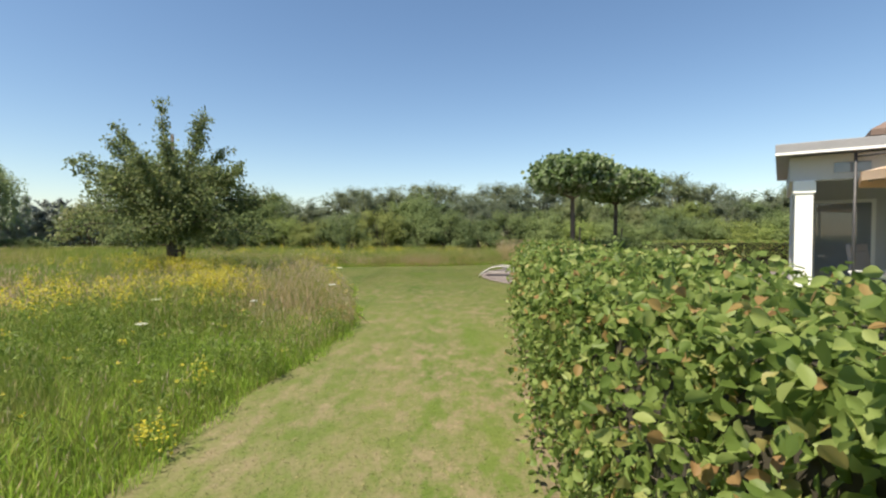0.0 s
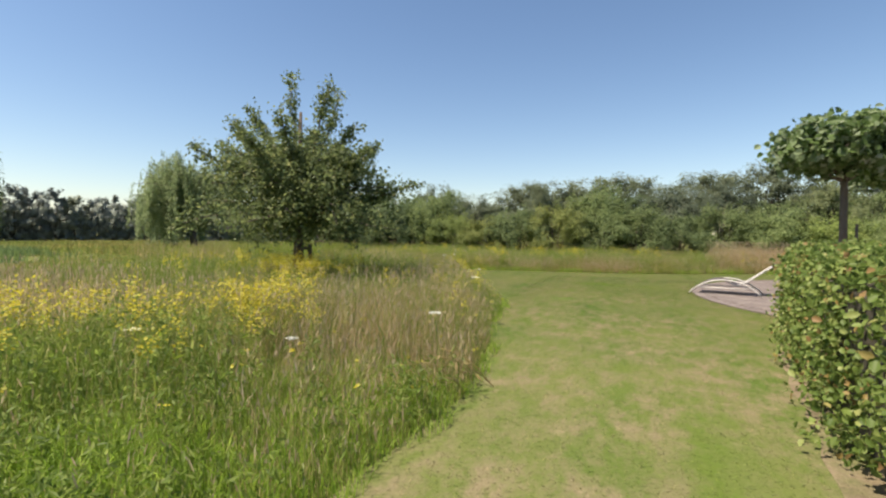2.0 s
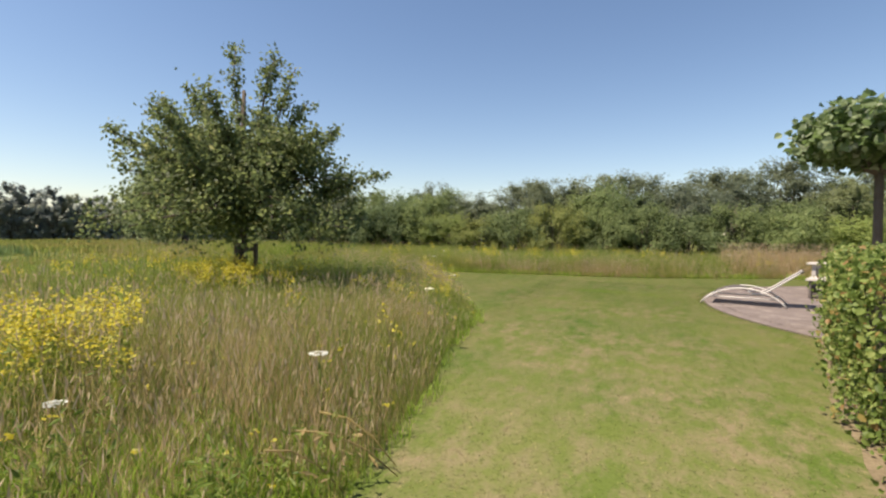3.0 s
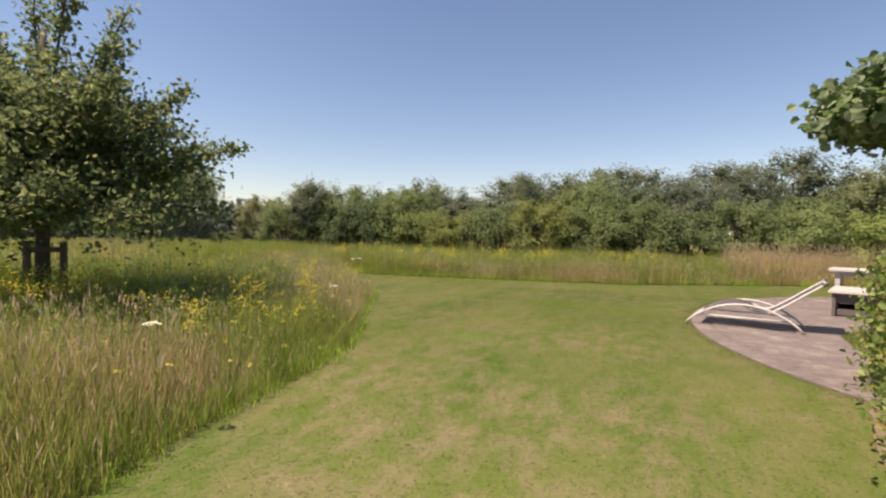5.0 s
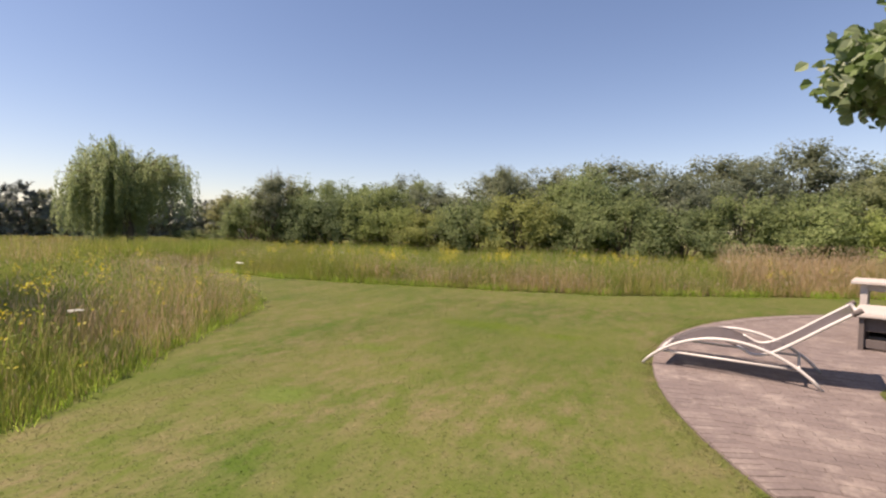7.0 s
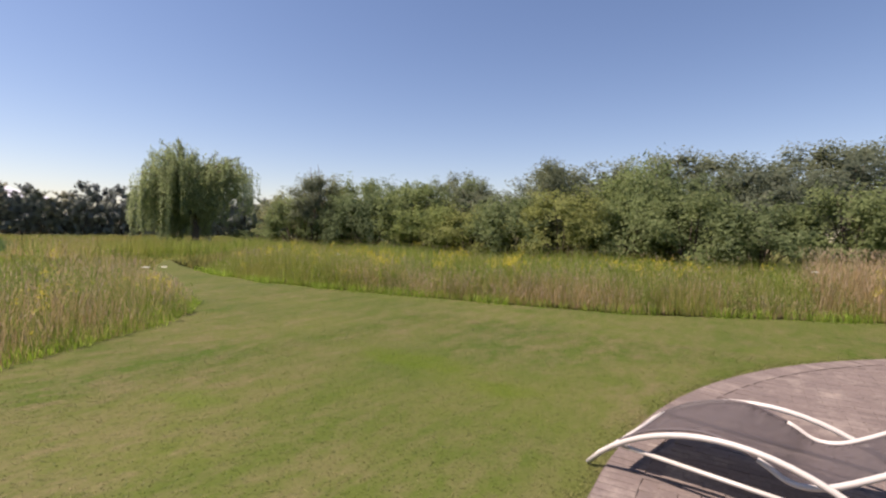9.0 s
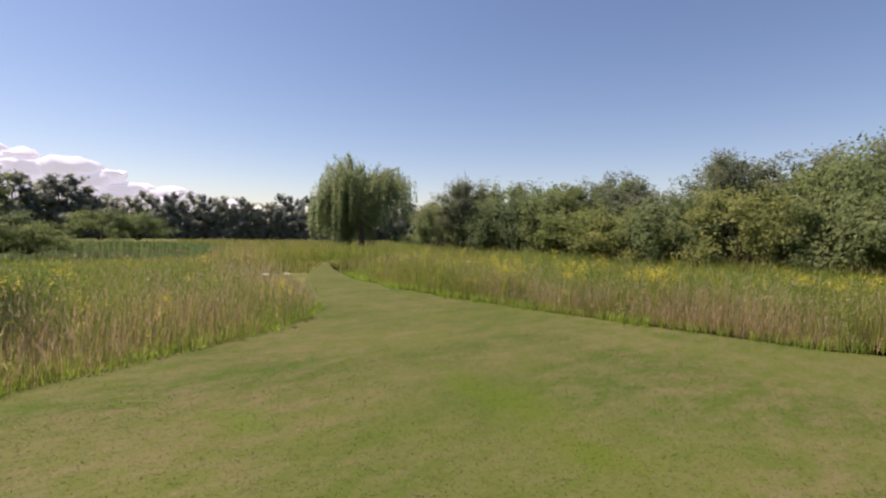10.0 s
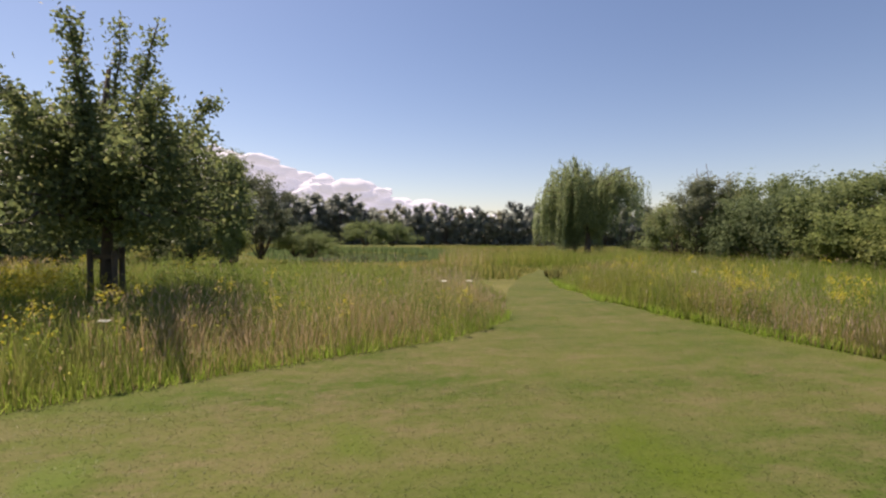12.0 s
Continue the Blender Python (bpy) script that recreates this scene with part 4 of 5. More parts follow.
make_meadow()
make_lush_edge()
make_turf()
make_flowers()
for ux, uy, uh in ((-1.74, 7.52, 0.63), (-2.2, 10.2, 0.72), (-2.6, 6.6, 0.5), (-3.13, 13.4, 0.6), (-5.0, 16.9, 0.75), (-5.5, 17.4, 0.7), (-2.9, 4.6, 0.55), (-3.6, 6.0, 0.6), (-7.0, 22.6, 0.7), (3.0, 24.6, 0.75)):
    make_umbel(ux, uy, uh)
for fx, fy, fa, fl in ((-1.3, 7.35, 38, 0.36), (-1.35, 7.5, 22, 0.3), (-1.42, 7.1, 55, 0.26)):
    st = thing("fallen_stalk", pose(fx, fy, 0, 0, 0, fa), "pale dry flower stalk bent over the lawn edge", "dry stalk", "fallen stalks")
    part("stalk", tube([(-fl, 0, 0.34), (-fl * 0.5, 0.02, 0.3), (0, 0, 0.2), (fl * 0.45, -0.03, 0.05)], [0.005, 0.005, 0.004, 0.003], 6), M_DRY, st)
    for k in range(6):
        lv, lf = leaves(np.array([[fl * (0.2 * k - 0.9), RNG.normal(0, 0.03), 0.33 - 0.04 * k]]), 0.1, None, 1.0, 0.25)
        part("withered_leaf", array_mesh("withered_leaf", lv, lf, M_DRY), M_DRY, st)
make_oak()
make_plane(5.35, 19.9, 0, 3.15)
make_plane(8.6, 24.0, 50, 3.7)
make_willow(-39.3, 37.2)
make_bank()
make_undergrowth()
make_hedge()


# ---- terrace and its things ----
M_BRICK = plain("clinker_brick", (0.30, 0.23, 0.20), 0.9, mottled=0.3, scale=5, bump=0.4)
M_SAND = plain("joint_sand", (0.138, 0.112, 0.103), 0.95, mottled=0.3, scale=20)
M_TUBE = plain("white_enamel_tube", (0.5, 0.48, 0.45), 0.35, mottled=0.06)
M_SLING = plain("charcoal_sling_fabric", (0.115, 0.1, 0.105), 0.8, mottled=0.2, scale=30)
M_WICKER = plain("grey_wicker", (0.10, 0.085, 0.08), 0.8, mottled=0.4, scale=25, bump=0.5)
M_PALE = plain("pale_weathered_wood", (0.4, 0.37, 0.34), 0.8, mottled=0.15, scale=8)
M_PAINT = plain("white_paint", (0.78, 0.78, 0.76), 0.55, mottled=0.05)


def make_terrace():
    cx, cy, r = TERRACE
    bm = bmesh.new()
    bmesh.ops.create_cone(bm, cap_ends=True, segments=96, radius1=r, radius2=r, depth=0.06, matrix=Matrix.Translation((cx, cy, -0.009)))
    return tagged(part("pavement", bm, M_SAND), "round terrace of worn brown clinker bricks", "terrace", kind="structure")


terrace = make_terrace()


def make_lounger():
    a, b = Vector((1.22, 16.29, 0.012)), Vector((2.64, 15.96, 0.012))
    d = (b - a).normalized()
    m = Matrix.Translation(a) @ pose(0, 0, 0, 0, 0, math.degrees(math.atan2(d.y, d.x)))
    span, wide = (b - a).length, 0.74
    o = thing("sun_lounger", m, "white tubular arched sun lounger with a charcoal sling", "sun lounger")
    for y in (0.0, wide):
        pts = [(span * s, y, 0.012 + 0.34 * (4 * s * (1 - s)) ** 0.85) for s in (i / 20 for i in range(21))]
        part("arch", tube(pts, 0.015, 10), M_TUBE, o)
        part("base_rail", tube([(0.15, y + 0.03 * (1 if y == 0 else -1), 0.16), (span - 0.16, y + 0.03 * (1 if y == 0 else -1), 0.16)], 0.012, 8), M_TUBE, o)
    for x, z in ((0.16, 0.17), (span - 0.17, 0.17)):
        part("cross_bar", tube([(x, 0, z), (x, wide, z)], 0.012, 8), M_TUBE, o)
    prof = [(0.14, 0.165), (0.3, 0.27), (0.48, 0.335), (0.62, 0.355), (0.72, 0.335), (0.84, 0.29), (0.93, 0.245), (1.02, 0.25), (1.12, 0.3), (1.28, 0.415), (1.45, 0.55), (1.6, 0.665), (1.66, 0.71)]
    fine = []
    for i in range(len(prof) - 1):
        p0, p1, p2, p3 = prof[max(i - 1, 0)], prof[i], prof[i + 1], prof[min(i + 2, len(prof) - 1)]
        for k in range(4):
            s = k / 4
            fine.append(tuple(0.5 * (2 * p1[j] + (p2[j] - p0[j]) * s + (2 * p0[j] - 5 * p1[j] + 4 * p2[j] - p3[j]) * s * s + (3 * p1[j] - p0[j] - 3 * p2[j] + p3[j]) * s ** 3) for j in (0, 1)))
    fine.append(prof[-1])
    for y in (0.045, wide - 0.045):
        part("side_tube", tube([(x, y, z) for x, z in fine if x > 0.8], 0.014, 8), M_TUBE, o)
        part("seam", tube([(x, y, z) for x, z in fine if x <= 0.82], 0.008, 6), M_SLING, o, "dark seam of the sling")
    bm = bmesh.new()
    top = [[bm.verts.new((x, 0.05 + (wide - 0.1) * j / 6, z - 0.012 * math.sin(math.pi * j / 6))) for j in range(7)] for x, z in fine]
    for r0, r1 in zip(top, top[1:]):
        for j in range(6):
            bm.faces.new((r0[j], r0[j + 1], r1[j + 1], r1[j])).smooth = True
    bmesh.ops.solidify(bm, geom=bm.faces[:], thickness=0.006)
    part("sling", bm, M_SLING, o, "charcoal woven sling")
    part("head_bar", tube([(1.66, 0.045, 0.71), (1.66, wide - 0.045, 0.71)], 0.014, 8), M_TUBE, o)
    for y in (0.03, wide - 0.03):
        part("grip", tube([(1.63, y, 0.69), (1.69, y, 0.735)], 0.022, 8), M_WICKER, o, "dark plastic end grip")


sling_nodes = M_SLING.node_tree
clear = sling_nodes.nodes.new("ShaderNodeBsdfTransparent")
weave = sling_nodes.nodes.new("ShaderNodeMixShader")
weave.inputs[0].default_value = 0.24
sling_nodes.links.new(sling_nodes.nodes["Principled BSDF"].outputs[0], weave.inputs[1])
sling_nodes.links.new(clear.outputs[0], weave.inputs[2])
sling_nodes.links.new(weave.outputs[0], sling_nodes.nodes["Material Output"].inputs[0])
make_lounger()

corner = bmesh.new()
corner.faces.new([corner.verts.new((x, y, 0.034)) for x, y in reversed(((3.0, 15.6), (3.06, 16.1), (3.3, 16.5), (3.9, 16.75), (6.0, 16.7), (6.5, 12.2), (3.8, 12.0), (2.98, 13.6), (2.9, 14.6)))])
bmesh.ops.recalc_face_normals(corner, faces=corner.faces[:])
tagged(part("lawn", corner, M_LAWN), "small wedge of grass between hedge and terrace", "lawn", kind="structure")
tuft = scatter(2.85, 4.2, 13.5, 16.7, 900)
tuft = tuft[inside([(3.0, 15.6), (3.06, 16.1), (3.3, 16.5), (3.9, 16.75), (4.3, 13.6), (2.98, 13.6), (2.9, 14.6)], tuft)]
tv, tf, _ = blades(tuft, 0.06, 0.007, 0.8, 0.03, 1)
stuff("wedge_grass", [(tv, tf)], M_TURF, "ragged short grass between hedge and terrace", "grass")


rim = np.c_[RNG.uniform(1.75, 4.2, 9000), TERRACE[2] + np.abs(RNG.normal(0, 0.07, 9000)) * np.where(RNG.uniform(size=9000) < 0.7, 1, -1)]
rim = np.c_[TERRACE[0] + rim[:, 1] * np.cos(rim[:, 0]), TERRACE[1] + rim[:, 1] * np.sin(rim[:, 0])]
rv, rf, _ = blades(rim, 0.014, 0.006, 4.5, 0.014, 1)
stuff("rim_grass", [(rv, rf)], M_TURF, "short grass creeping over the terrace rim", "grass")


def make_low_table():
    x0, y0, w, d, h = 3.48, 18.12, 1.5, 1.15, 0.43
    o = thing("coffee_table", pose(x0, y0, 0.024, 0, 0, -20), "low grey garden table with a pale woven top on the terrace", "coffee table")
    bm = boxed((w, d, 0.035), Matrix.Translation((w / 2, d / 2, h - 0.018)), 0.008)
    part("tabletop", bm, M_PALE, o, "pale slatted top")
    for i in range(15):
        part("slat", boxed((w - 0.06, 0.05, 0.012), Matrix.Translation((w / 2, 0.05 + i * (d - 0.1) / 14, h + 0.005)), 0.003), M_PALE, o)
    for x, y in ((0.08, 0.07), (w - 0.08, 0.07), (0.08, d - 0.07), (w - 0.08, d - 0.07)):
        part("leg", boxed((0.05, 0.05, h - 0.036), Matrix.Translation((x, y, (h - 0.036) / 2)), 0.004), M_WICKER, o)
    for y in (0.1, d - 0.1):
        part("apron", boxed((w - 0.2, 0.025, 0.16), Matrix.Translation((w / 2, y, h - 0.12)), 0.003), M_WICKER, o)
        part("lower_rail", boxed((w - 0.2, 0.025, 0.1), Matrix.Translation((w / 2, y, 0.08)), 0.003), M_WICKER, o)
    for x in (0.11, w - 0.11):
        part("side_panel", boxed((0.025, d - 0.24, h - 0.06), Matrix.Translation((x, d / 2, h / 2 - 0.03)), 0.003), M_WICKER, o)


def make_table():
    x0, y0, w, d, h = 3.82, 19.35, 1.8, 0.9, 0.74
    o = thing("garden_table", pose(x0, y0, 0.024, 0, 0, -20), "pale weathered garden table on the terrace", "table")
    for i in range(7):
        part("plank", boxed((w, d / 7 - 0.006, 0.04), Matrix.Translation((w / 2, d * (i + 0.5) / 7, h - 0.02)), 0.006), M_PALE, o)
    for x, y in ((0.14, 0.12), (w - 0.14, 0.12), (0.14, d - 0.12), (w - 0.14, d - 0.12)):
        part("leg", boxed((0.08, 0.08, h - 0.042), Matrix.Translation((x, y, (h - 0.042) / 2)), 0.005), M_PALE, o)
    for y in (0.14, d - 0.14):
        part("apron", boxed((w - 0.36, 0.025, 0.09), Matrix.Translation((w / 2, y, h - 0.09)), 0.003), M_PALE, o)


def make_chair(x, y, turn, mat, high, label):
    o = thing("garden_chair", pose(x, y, 0.018, 0, 0, turn), label, "chair", "garden chairs")
    part("seat", boxed((0.5, 0.5, 0.09), Matrix.Translation((0, 0, 0.42)), 0.03), mat, o)
    part("backrest", boxed((0.5, 0.09, high), Matrix.Translation((0, 0.3, 0.44 + high / 2)) @ pose(0, 0, 0, -10), 0.035), mat, o)
    part("head_cushion", boxed((0.34, 0.06, 0.14), Matrix.Translation((0, 0.28 + high * 0.05, 0.36 + high)) @ pose(0, 0, 0, -10), 0.025), mat, o)
    for lx, ly in ((-0.22, -0.21), (0.22, -0.21), (-0.22, 0.22), (0.22, 0.22)):
        part("leg", tube([(lx, ly, 0), (lx * 0.95, ly * 0.95, 0.39)], 0.016, 8), M_WICKER, o)
    for lx in (-0.27, 0.27):
        part("armrest", boxed((0.05, 0.46, 0.03), Matrix.Translation((lx, 0.02, 0.62)), 0.01), M_WICKER, o)
        part("arm_post", boxed((0.03, 0.03, 0.24), Matrix.Translation((lx, -0.17, 0.49)), 0.004), M_WICKER, o)
    return o


make_low_table()
make_table()
make_chair(5.35, 19.15, 160, M_WICKER, 0.5, "dark wicker garden chair at the garden table")

# ---- house with its veranda ----
M_ROOF = plain("lead_grey_roof", (0.24, 0.24, 0.25), 0.6, mottled=0.15, scale=4)
M_GREY = plain("pale_grey_render", (0.5, 0.5, 0.5), 0.8, mottled=0.08, scale=5)
M_DARK = plain("dark_frame", (0.05, 0.05, 0.055), 0.5)
M_TILE = plain("roof_tile", (0.16, 0.11, 0.09), 0.8, mottled=0.3, scale=6, bump=0.4, size=0.02)
M_CREAM = plain("cream_canvas", (0.66, 0.52, 0.40), 0.85, mottled=0.06, scale=12)
M_CUSHION = plain("grey_cushion", (0.27, 0.25, 0.25), 0.9, mottled=0.12, scale=20)
M_GLASS, gt, gb = material("window_glass", 0.03)
gb.inputs["Base Color"].default_value = (0.22, 0.24, 0.27, 1)
gb.inputs["Specular IOR Level"].default_value = 0.8
gt.links.new(noise_at(gt, 1.2, 2.0, 0.5, world_space=False), node(gt, "ShaderNodeBump", Strength=0.02).inputs["Height"])


def make_veranda():
    o = thing("veranda", pose(5.78, 8.05, 0, 0, 0, -35), "white-posted veranda with a flat lead-grey roof", "veranda")
    part("floor_slab", boxed((6.5, 4.2, 0.12), Matrix.Translation((3.4, 1.9, 0.06)), 0.01), M_GREY, o)
    roof = part("roof", boxed((7.0, 4.8, 0.14), Matrix.Translation((3.3, 2.0, 2.8)), 0.01), M_ROOF, o, "flat lead-grey roof")
    part("fascia", boxed((7.0, 0.03, 0.04), Matrix.Translation((3.3, -0.39, 2.71)), 0.004), M_PAINT, roof, "white fascia strip")
    part("beam", boxed((6.6, 0.2, 0.4), Matrix.Translation((3.3, 0.1, 2.5)), 0.006), M_GREY, o)
    part("side_beam", boxed((0.2, 3.9, 0.4), Matrix.Translation((0.1, 2.2, 2.5)), 0.006), M_GREY, o)
    part("transom_window", boxed((0.45, 0.02, 0.16), Matrix.Translation((0.8, -0.012, 2.48)), 0.002), M_GLASS, o)
    for x in (0.2, 1.75, 3.4, 5.0):
        p = part("post", boxed((0.24, 0.3, 2.18), Matrix.Translation((x, 0.1, 1.21)), 0.006), M_PAINT, o)
        part("base", boxed((0.32, 0.36, 0.1), Matrix.Translation((x, 0.1, 0.17)), 0.006), M_PAINT, p)
        part("capital", boxed((0.3, 0.34, 0.2), Matrix.Translation((x, 0.1, 2.19)), 0.006), M_PAINT, p)
    part("back_wall", boxed((6.5, 0.2, 2.58), Matrix.Translation((3.4, 3.9, 1.41)), 0.0), M_GREY, o)
    part("side_wall", boxed((0.15, 1.7, 2.18), Matrix.Translation((0.14, 3.0, 1.21)), 0.0), M_GREY, o)
    for x in (1.0, 2.3, 3.6, 4.9):
        w = part("window", boxed((1.1, 0.06, 2.05), Matrix.Translation((x, 3.77, 1.16)), 0.004), M_PAINT, o)
        part("pane", boxed((0.95, 0.02, 1.9), Matrix.Translation((x, 3.735, 1.16)), 0.0), M_GLASS, w)


def make_house():
    o = thing("house", pose(15.0, 15.0, 0, 0, 0, -35), "pale rendered house with a dark tiled hipped roof", "house")
    part("wall", boxed((8.5, 7.0, 4.4), Matrix.Translation((3.4, 2.4, 2.2))), M_GREY, o)
    bm = bmesh.new()
    low = [bm.verts.new(p) for p in ((-1.5, -1.7, 4.4), (8.2, -1.7, 4.4), (8.2, 6.5, 4.4), (-1.5, 6.5, 4.4))]
    eave = [bm.verts.new((v.co.x, v.co.y, 4.58)) for v in low]
    top = [bm.verts.new(p) for p in ((2.0, 2.4, 7.0), (4.8, 2.4, 7.0))]
    bm.faces.new(low[::-1])
    for i in range(4):
        bm.faces.new((low[i], low[(i + 1) % 4], eave[(i + 1) % 4], eave[i]))
    bm.faces.new((eave[0], eave[1], top[1], top[0]))
    bm.faces.new((eave[1], eave[2], top[1]))
    bm.faces.new((eave[2], eave[3], top[0], top[1]))
    bm.faces.new((eave[3], eave[0], top[0]))
    bmesh.ops.recalc_face_normals(bm, faces=bm.faces[:])
    part("roof", bm, M_TILE, o)


def make_parasol():
    o = thing("parasol", pose(6.28, 7.35, 0.0, 0, 0, -20), "open cream canvas parasol on a thin dark pole", "parasol")
    part("base_plate", boxed((0.5, 0.5, 0.06), Matrix.Translation((0, 0, 0.03)), 0.01), M_DARK, o)
    part("pole", tube([(0, 0, 0.06), (0, 0, 2.66)], 0.022, 10), M_DARK, o)
    part("arm", tube([(0, 0, 2.6), (1.2, -1.1, 2.62)], 0.018, 8), M_DARK, o)
    bm = bmesh.new()
    c = Vector((1.2, -1.1, 2.55))
    apex = bm.verts.new(c + Vector((0, 0, 0.03)))
    rim = []
    for k in range(8):
        a = math.pi / 4 * k
        r = 1.55 if k % 2 == 0 else 1.62
        rim.append((bm.verts.new(c + Vector((r * 0.5 * math.cos(a), r * 0.5 * math.sin(a), -0.1))), bm.verts.new(c + Vector((r * math.cos(a), r * math.sin(a), -0.3))), bm.verts.new(c + Vector((r * math.cos(a), r * math.sin(a), -0.42)))))
    for k in range(8):
        p, q = rim[k], rim[(k + 1) % 8]
        bm.faces.new((apex, p[0], q[0]))
        bm.faces.new((p[0], p[1], q[1], q[0]))
        bm.faces.new((p[1], p[2], q[2], q[1]))
    bmesh.ops.solidify(bm, geom=bm.faces[:], thickness=0.004)
    canopy = part("canopy", bm, M_CREAM, o, "cream canvas canopy")
    for k in range(8):
        a = math.pi / 4 * k
        part("rib", tube([c, c + Vector((1.5 * math.cos(a), 1.5 * math.sin(a), -0.33))], 0.008, 6), M_DARK, canopy)


make_veranda()
make_house()
make_parasol()
make_chair(7.6, 8.35, 20, M_CUSHION, 0.8, "padded grey high-backed lounge chair on the veranda")
rt = thing("round_table", pose(7.05, 7.2, 0), "round white garden table beside the parasol", "table")
bm = bmesh.new()
bmesh.ops.create_cone(bm, cap_ends=True, segments=40, radius1=0.72, radius2=0.75, depth=0.05, matrix=Matrix.Translation((0, 0, 0.8)))
part("tabletop", bm, M_PAINT, rt)
part("pedestal", tube([(0, 0, 0), (0, 0, 0.05), (0, 0, 0.1), (0, 0, 0.78)], [0.28, 0.27, 0.05, 0.045], 16), M_PAINT, rt)


def make_low_hedge():
    o = thing("box_hedge", pose(9.5, 23.2, 0, 0, 0, 0), "low clipped hedge with a reddish brown foot behind the terrace", "hedge")
    # Solid filler again, with the inner shade in its colour; bare at the foot.
    part("shaded_twig_core", boxed((7.0, 0.6, 1.05), Matrix.Translation((3.5, 0, 0.53)), 0.05), M_SHADED_TWIG, o)
    n = 7000
    k = RNG.uniform(size=n) < 0.5
    c = np.c_[RNG.uniform(0, 7, n), np.where(k, RNG.uniform(-0.35, 0.35, n), RNG.normal(-0.35, 0.05, n)), np.where(k, RNG.normal(1.12, 0.03, n), RNG.uniform(0.35, 1.12, n))]
    v, f = leaves(c, 0.07, np.array((0, -0.5, 0.7)), 0.8)
    part("foliage", array_mesh("foliage", v, f, M_HEDGE), M_HEDGE, o)


make_low_hedge()


# ---- pond, reeds and the far distance ----
def make_pond():
    m, t, b = material("pond_water", 0.06)
    b.inputs["Base Color"].default_value = (0.05, 0.055, 0.035, 1)
    bumped(t, b, noise_at(t, 1.5, 3.0), 0.15, 0.05)
    px, py, rx, ry = POND
    bm = bmesh.new()
    bm.faces.new([bm.verts.new((px + rx * 1.02 * math.cos(a), py + ry * 1.02 * math.sin(a), -0.62)) for a in (2 * math.pi * i / 64 for i in range(64))])
    tagged(part("water", bm, m), "still dark pond water between reeds", "pond", kind="structure")
    n = 7000
    a = RNG.uniform(0, 2 * np.pi, n)
    r = np.abs(RNG.normal(1.16, 0.09, n)) + np.where(np.sin(a) < 0, 0.02, 0.05)
    keep = ~((np.cos(a) > 0.25) & (RNG.uniform(size=n) < 0.93))
    xy = np.c_[px + rx * r * np.cos(a), py + ry * r * np.sin(a)][keep]
    m2 = leafy("reed_leaf", [(0.0, (0.12, 0.19, 0.06)), (1.0, (0.26, 0.34, 0.13))])
    v, f, _ = blades(xy, 1.0, 0.07, 0.3, -0.75, 2)
    stuff("reeds", [(v, f)], m2, "fresh green reeds round the pond", "reed")


def make_clouds():
    m, t, b = material("cloud_glow", 1.0)
    b.inputs["Base Color"].default_value = (0.35, 0.35, 0.37, 1)
    # Emission stands in for daylight scattered through the cloud; the base is grey.
    b.inputs["Emission Color"].default_value = (0.66, 0.7, 0.82, 1)
    b.inputs["Emission Strength"].default_value = 0.45
    bm = bmesh.new()
    for i in range(150):
        u = RNG.uniform()
        yaw = radians(104 - 34 * u)
        top = 205 * (1 - u) ** 1.2 + 60
        d = 1500 + RNG.uniform(-60, 60)
        r = RNG.uniform(16, 40)
        z = RNG.uniform(20, max(30, top - r * 0.4))
        bmesh.ops.create_icosphere(bm, subdivisions=3, radius=1, matrix=Matrix.Translation((-d * math.sin(yaw), d * math.cos(yaw), z)) @ Matrix.Diagonal((r * 1.7, r * 1.7, r * 0.62, 1)))
    for v in bm.verts:
        v.co += 11 * noise.noise_vector(v.co * 0.03) + 5 * noise.noise_vector(v.co * 0.09)
    for f in bm.faces:
        f.smooth = True
    tagged(part("backdrop", bm, m), "low bank of pale summer clouds on the horizon", "cloud", kind="structure")


make_pond()
make_clouds()


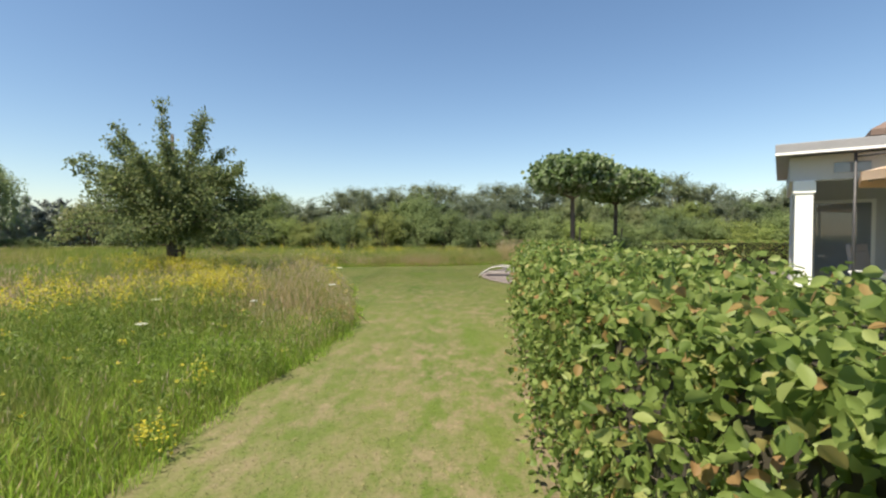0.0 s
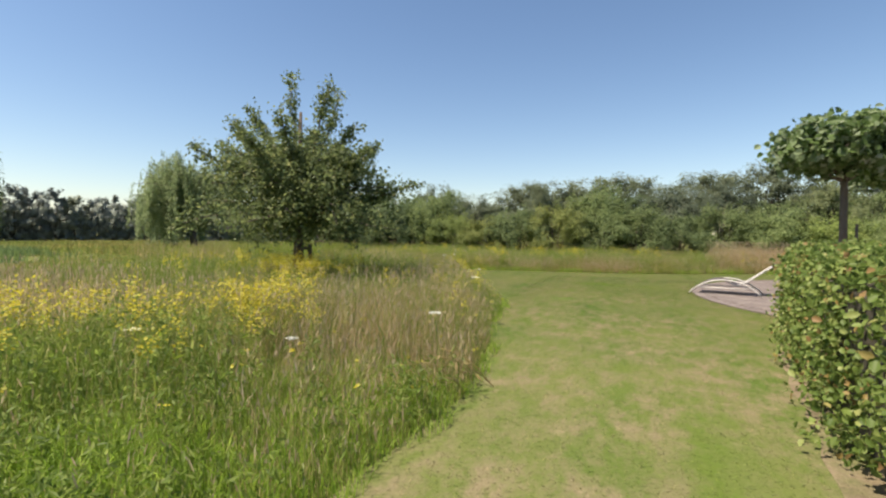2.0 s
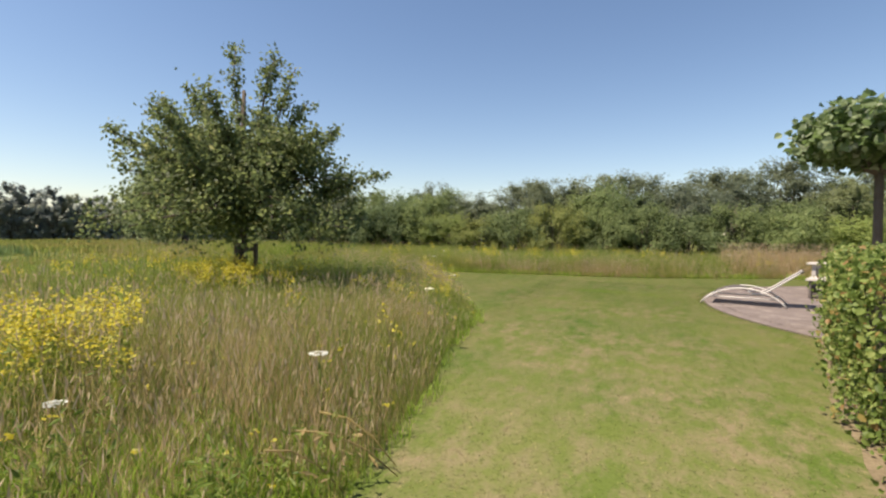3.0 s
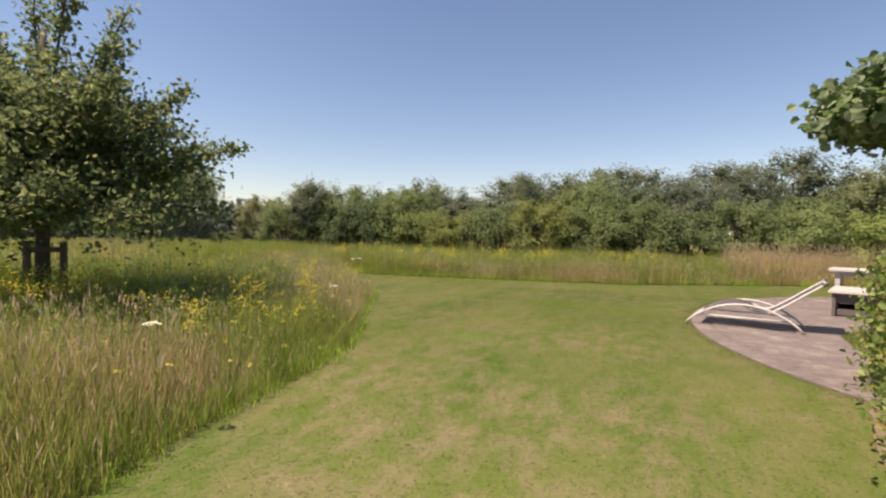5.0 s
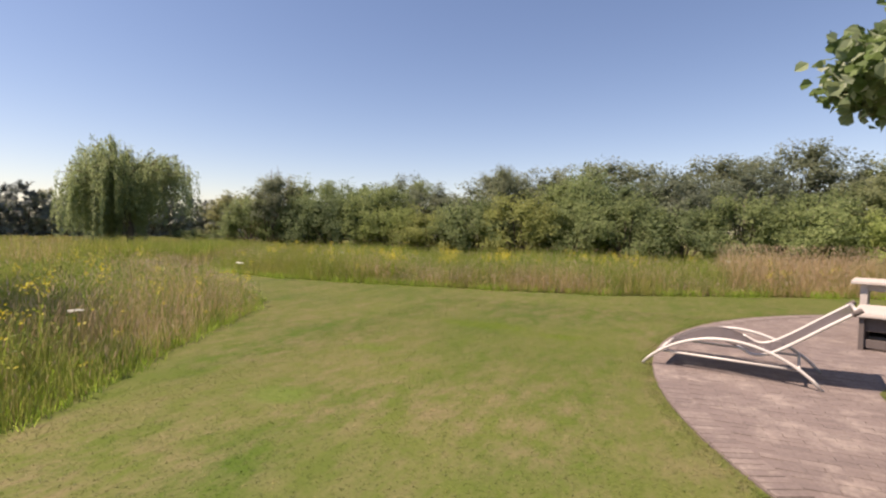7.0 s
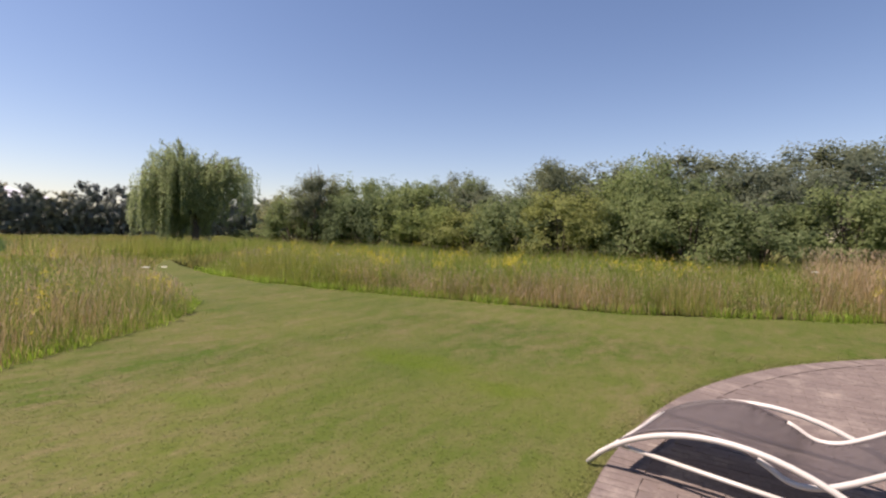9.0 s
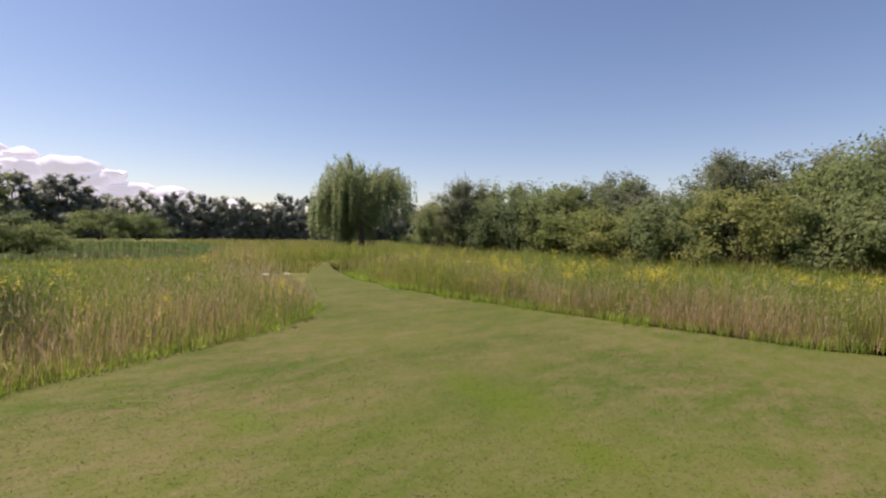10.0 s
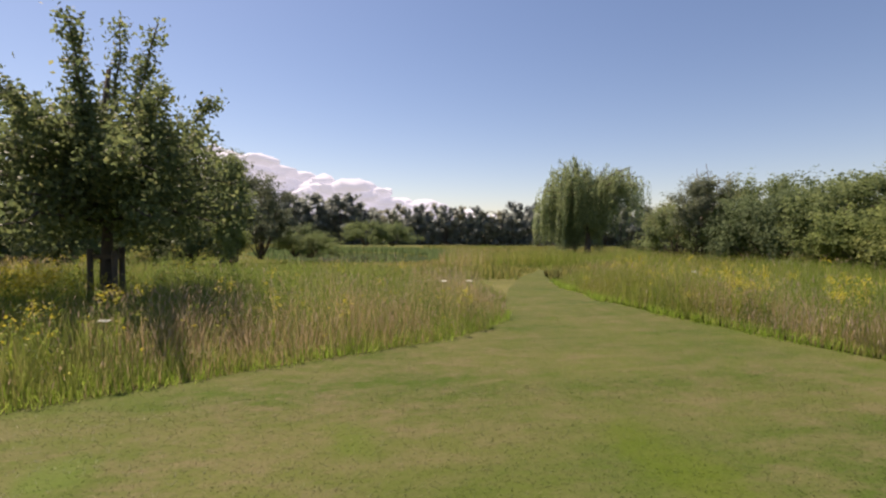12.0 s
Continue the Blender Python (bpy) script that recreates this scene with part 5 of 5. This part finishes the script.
# ---- bricks of the terrace ----
def make_bricks():
    cx, cy, r = TERRACE
    m, t, b = material("clinker_piece", 0.9)
    info = t.nodes.new("ShaderNodeObjectInfo")
    geo = t.nodes.new("ShaderNodeNewGeometry")
    mix = t.nodes.new("ShaderNodeMath")
    mix.operation = "ADD"
    t.links.new(info.outputs["Random"], mix.inputs[0])
    t.links.new(geo.outputs["Random Per Island"], mix.inputs[1])
    wrap = t.nodes.new("ShaderNodeMath")
    wrap.operation = "FRACT"
    t.links.new(mix.outputs[0], wrap.inputs[0])
    col = ramp(t, wrap.outputs[0], [(0.0, (0.128, 0.104, 0.096)), (0.5, (0.145, 0.118, 0.108)), (0.93, (0.16, 0.13, 0.118)), (1.0, (0.185, 0.155, 0.14))])
    stain = ramp(t, noise_at(t, 2.6, 9.0, 0.78), [(0.5, (0, 0, 0)), (0.68, (0.75, 0.75, 0.75))])
    col = blend(t, stain, col, (0.3, 0.26, 0.225))
    f = noise_at(t, 40, 4.0)
    t.links.new(blend(t, 0.4, col, ramp(t, f, [(0.3, (0.5, 0.5, 0.5)), (0.7, (1.3, 1.3, 1.3))]), "MULTIPLY"), b.inputs["Base Color"])
    bumped(t, b, f, 0.4, 0.004)
    bl, bw, bh = 0.2, 0.066, 0.012
    spots = []
    for i in range(-60, 61):
        for j in range(-90, 91):
            x, y = 2.9 + i * bl + (j % 2) * bl / 2, 16.5 + j * bw
            if math.hypot(x - cx, y - cy) < r - 0.27 and x < 6.6:
                spots.append((x, y))
    piece = boxed((bl - 0.004, bw - 0.004, bh), Matrix.Translation((0, 0, 0)), 0.0)
    bmesh.ops.bevel(piece, geom=[e for e in piece.edges if all(v.co.z > 0 for v in e.verts)], offset=0.002, segments=1, affect="EDGES")
    me = bpy.data.meshes.new("brick")
    piece.to_mesh(me)
    me.materials.append(m)
    near = [s for s in spots if s[0] < 3.0 and 13.2 < s[1] < 16.9]
    near = sorted(near, key=lambda s: s[0] + abs(s[1] - 15.2) * 0.4)[:300]
    chosen = set(near)
    top = np.array([v.co for v in piece.verts])
    faces = [[v.index for v in f.verts] for f in piece.faces]
    for x, y in near:
        ob = new("brick", me)
        ob.parent = terrace
        ob.matrix_basis = pose(x, y, 0.019 + RNG.uniform(0, 0.003), RNG.uniform(-0.5, 0.5), RNG.uniform(-0.5, 0.5), RNG.uniform(-1.2, 1.2))
    rest = [s for s in spots if s not in chosen]
    verts, polys = [], []
    for x, y in rest:
        k = len(verts)
        z = 0.019 + RNG.uniform(0, 0.003)
        verts.extend((p[0] + x, p[1] + y, p[2] + z) for p in top)
        polys.extend([q + k for q in f] for f in faces)
    n = int(2 * math.pi * r / 0.07)
    for i in range(n):
        a = 2 * math.pi * i / n
        px, py = cx + (r - 0.11) * math.cos(a), cy + (r - 0.11) * math.sin(a)
        if px < 6.6:
            k, z = len(verts), 0.02 + RNG.uniform(0, 0.003)
            verts.extend((px + q[0] * math.cos(a) - q[1] * math.sin(a), py + q[0] * math.sin(a) + q[1] * math.cos(a), q[2] + z) for q in top)
            polys.extend([q + k for q in f] for f in faces)
    mesh = bpy.data.meshes.new("brick_field")
    mesh.from_pydata(verts, [], polys)
    mesh.materials.append(m)
    tagged(part("brick_field", mesh, m, terrace), kind="stuff")


make_bricks()
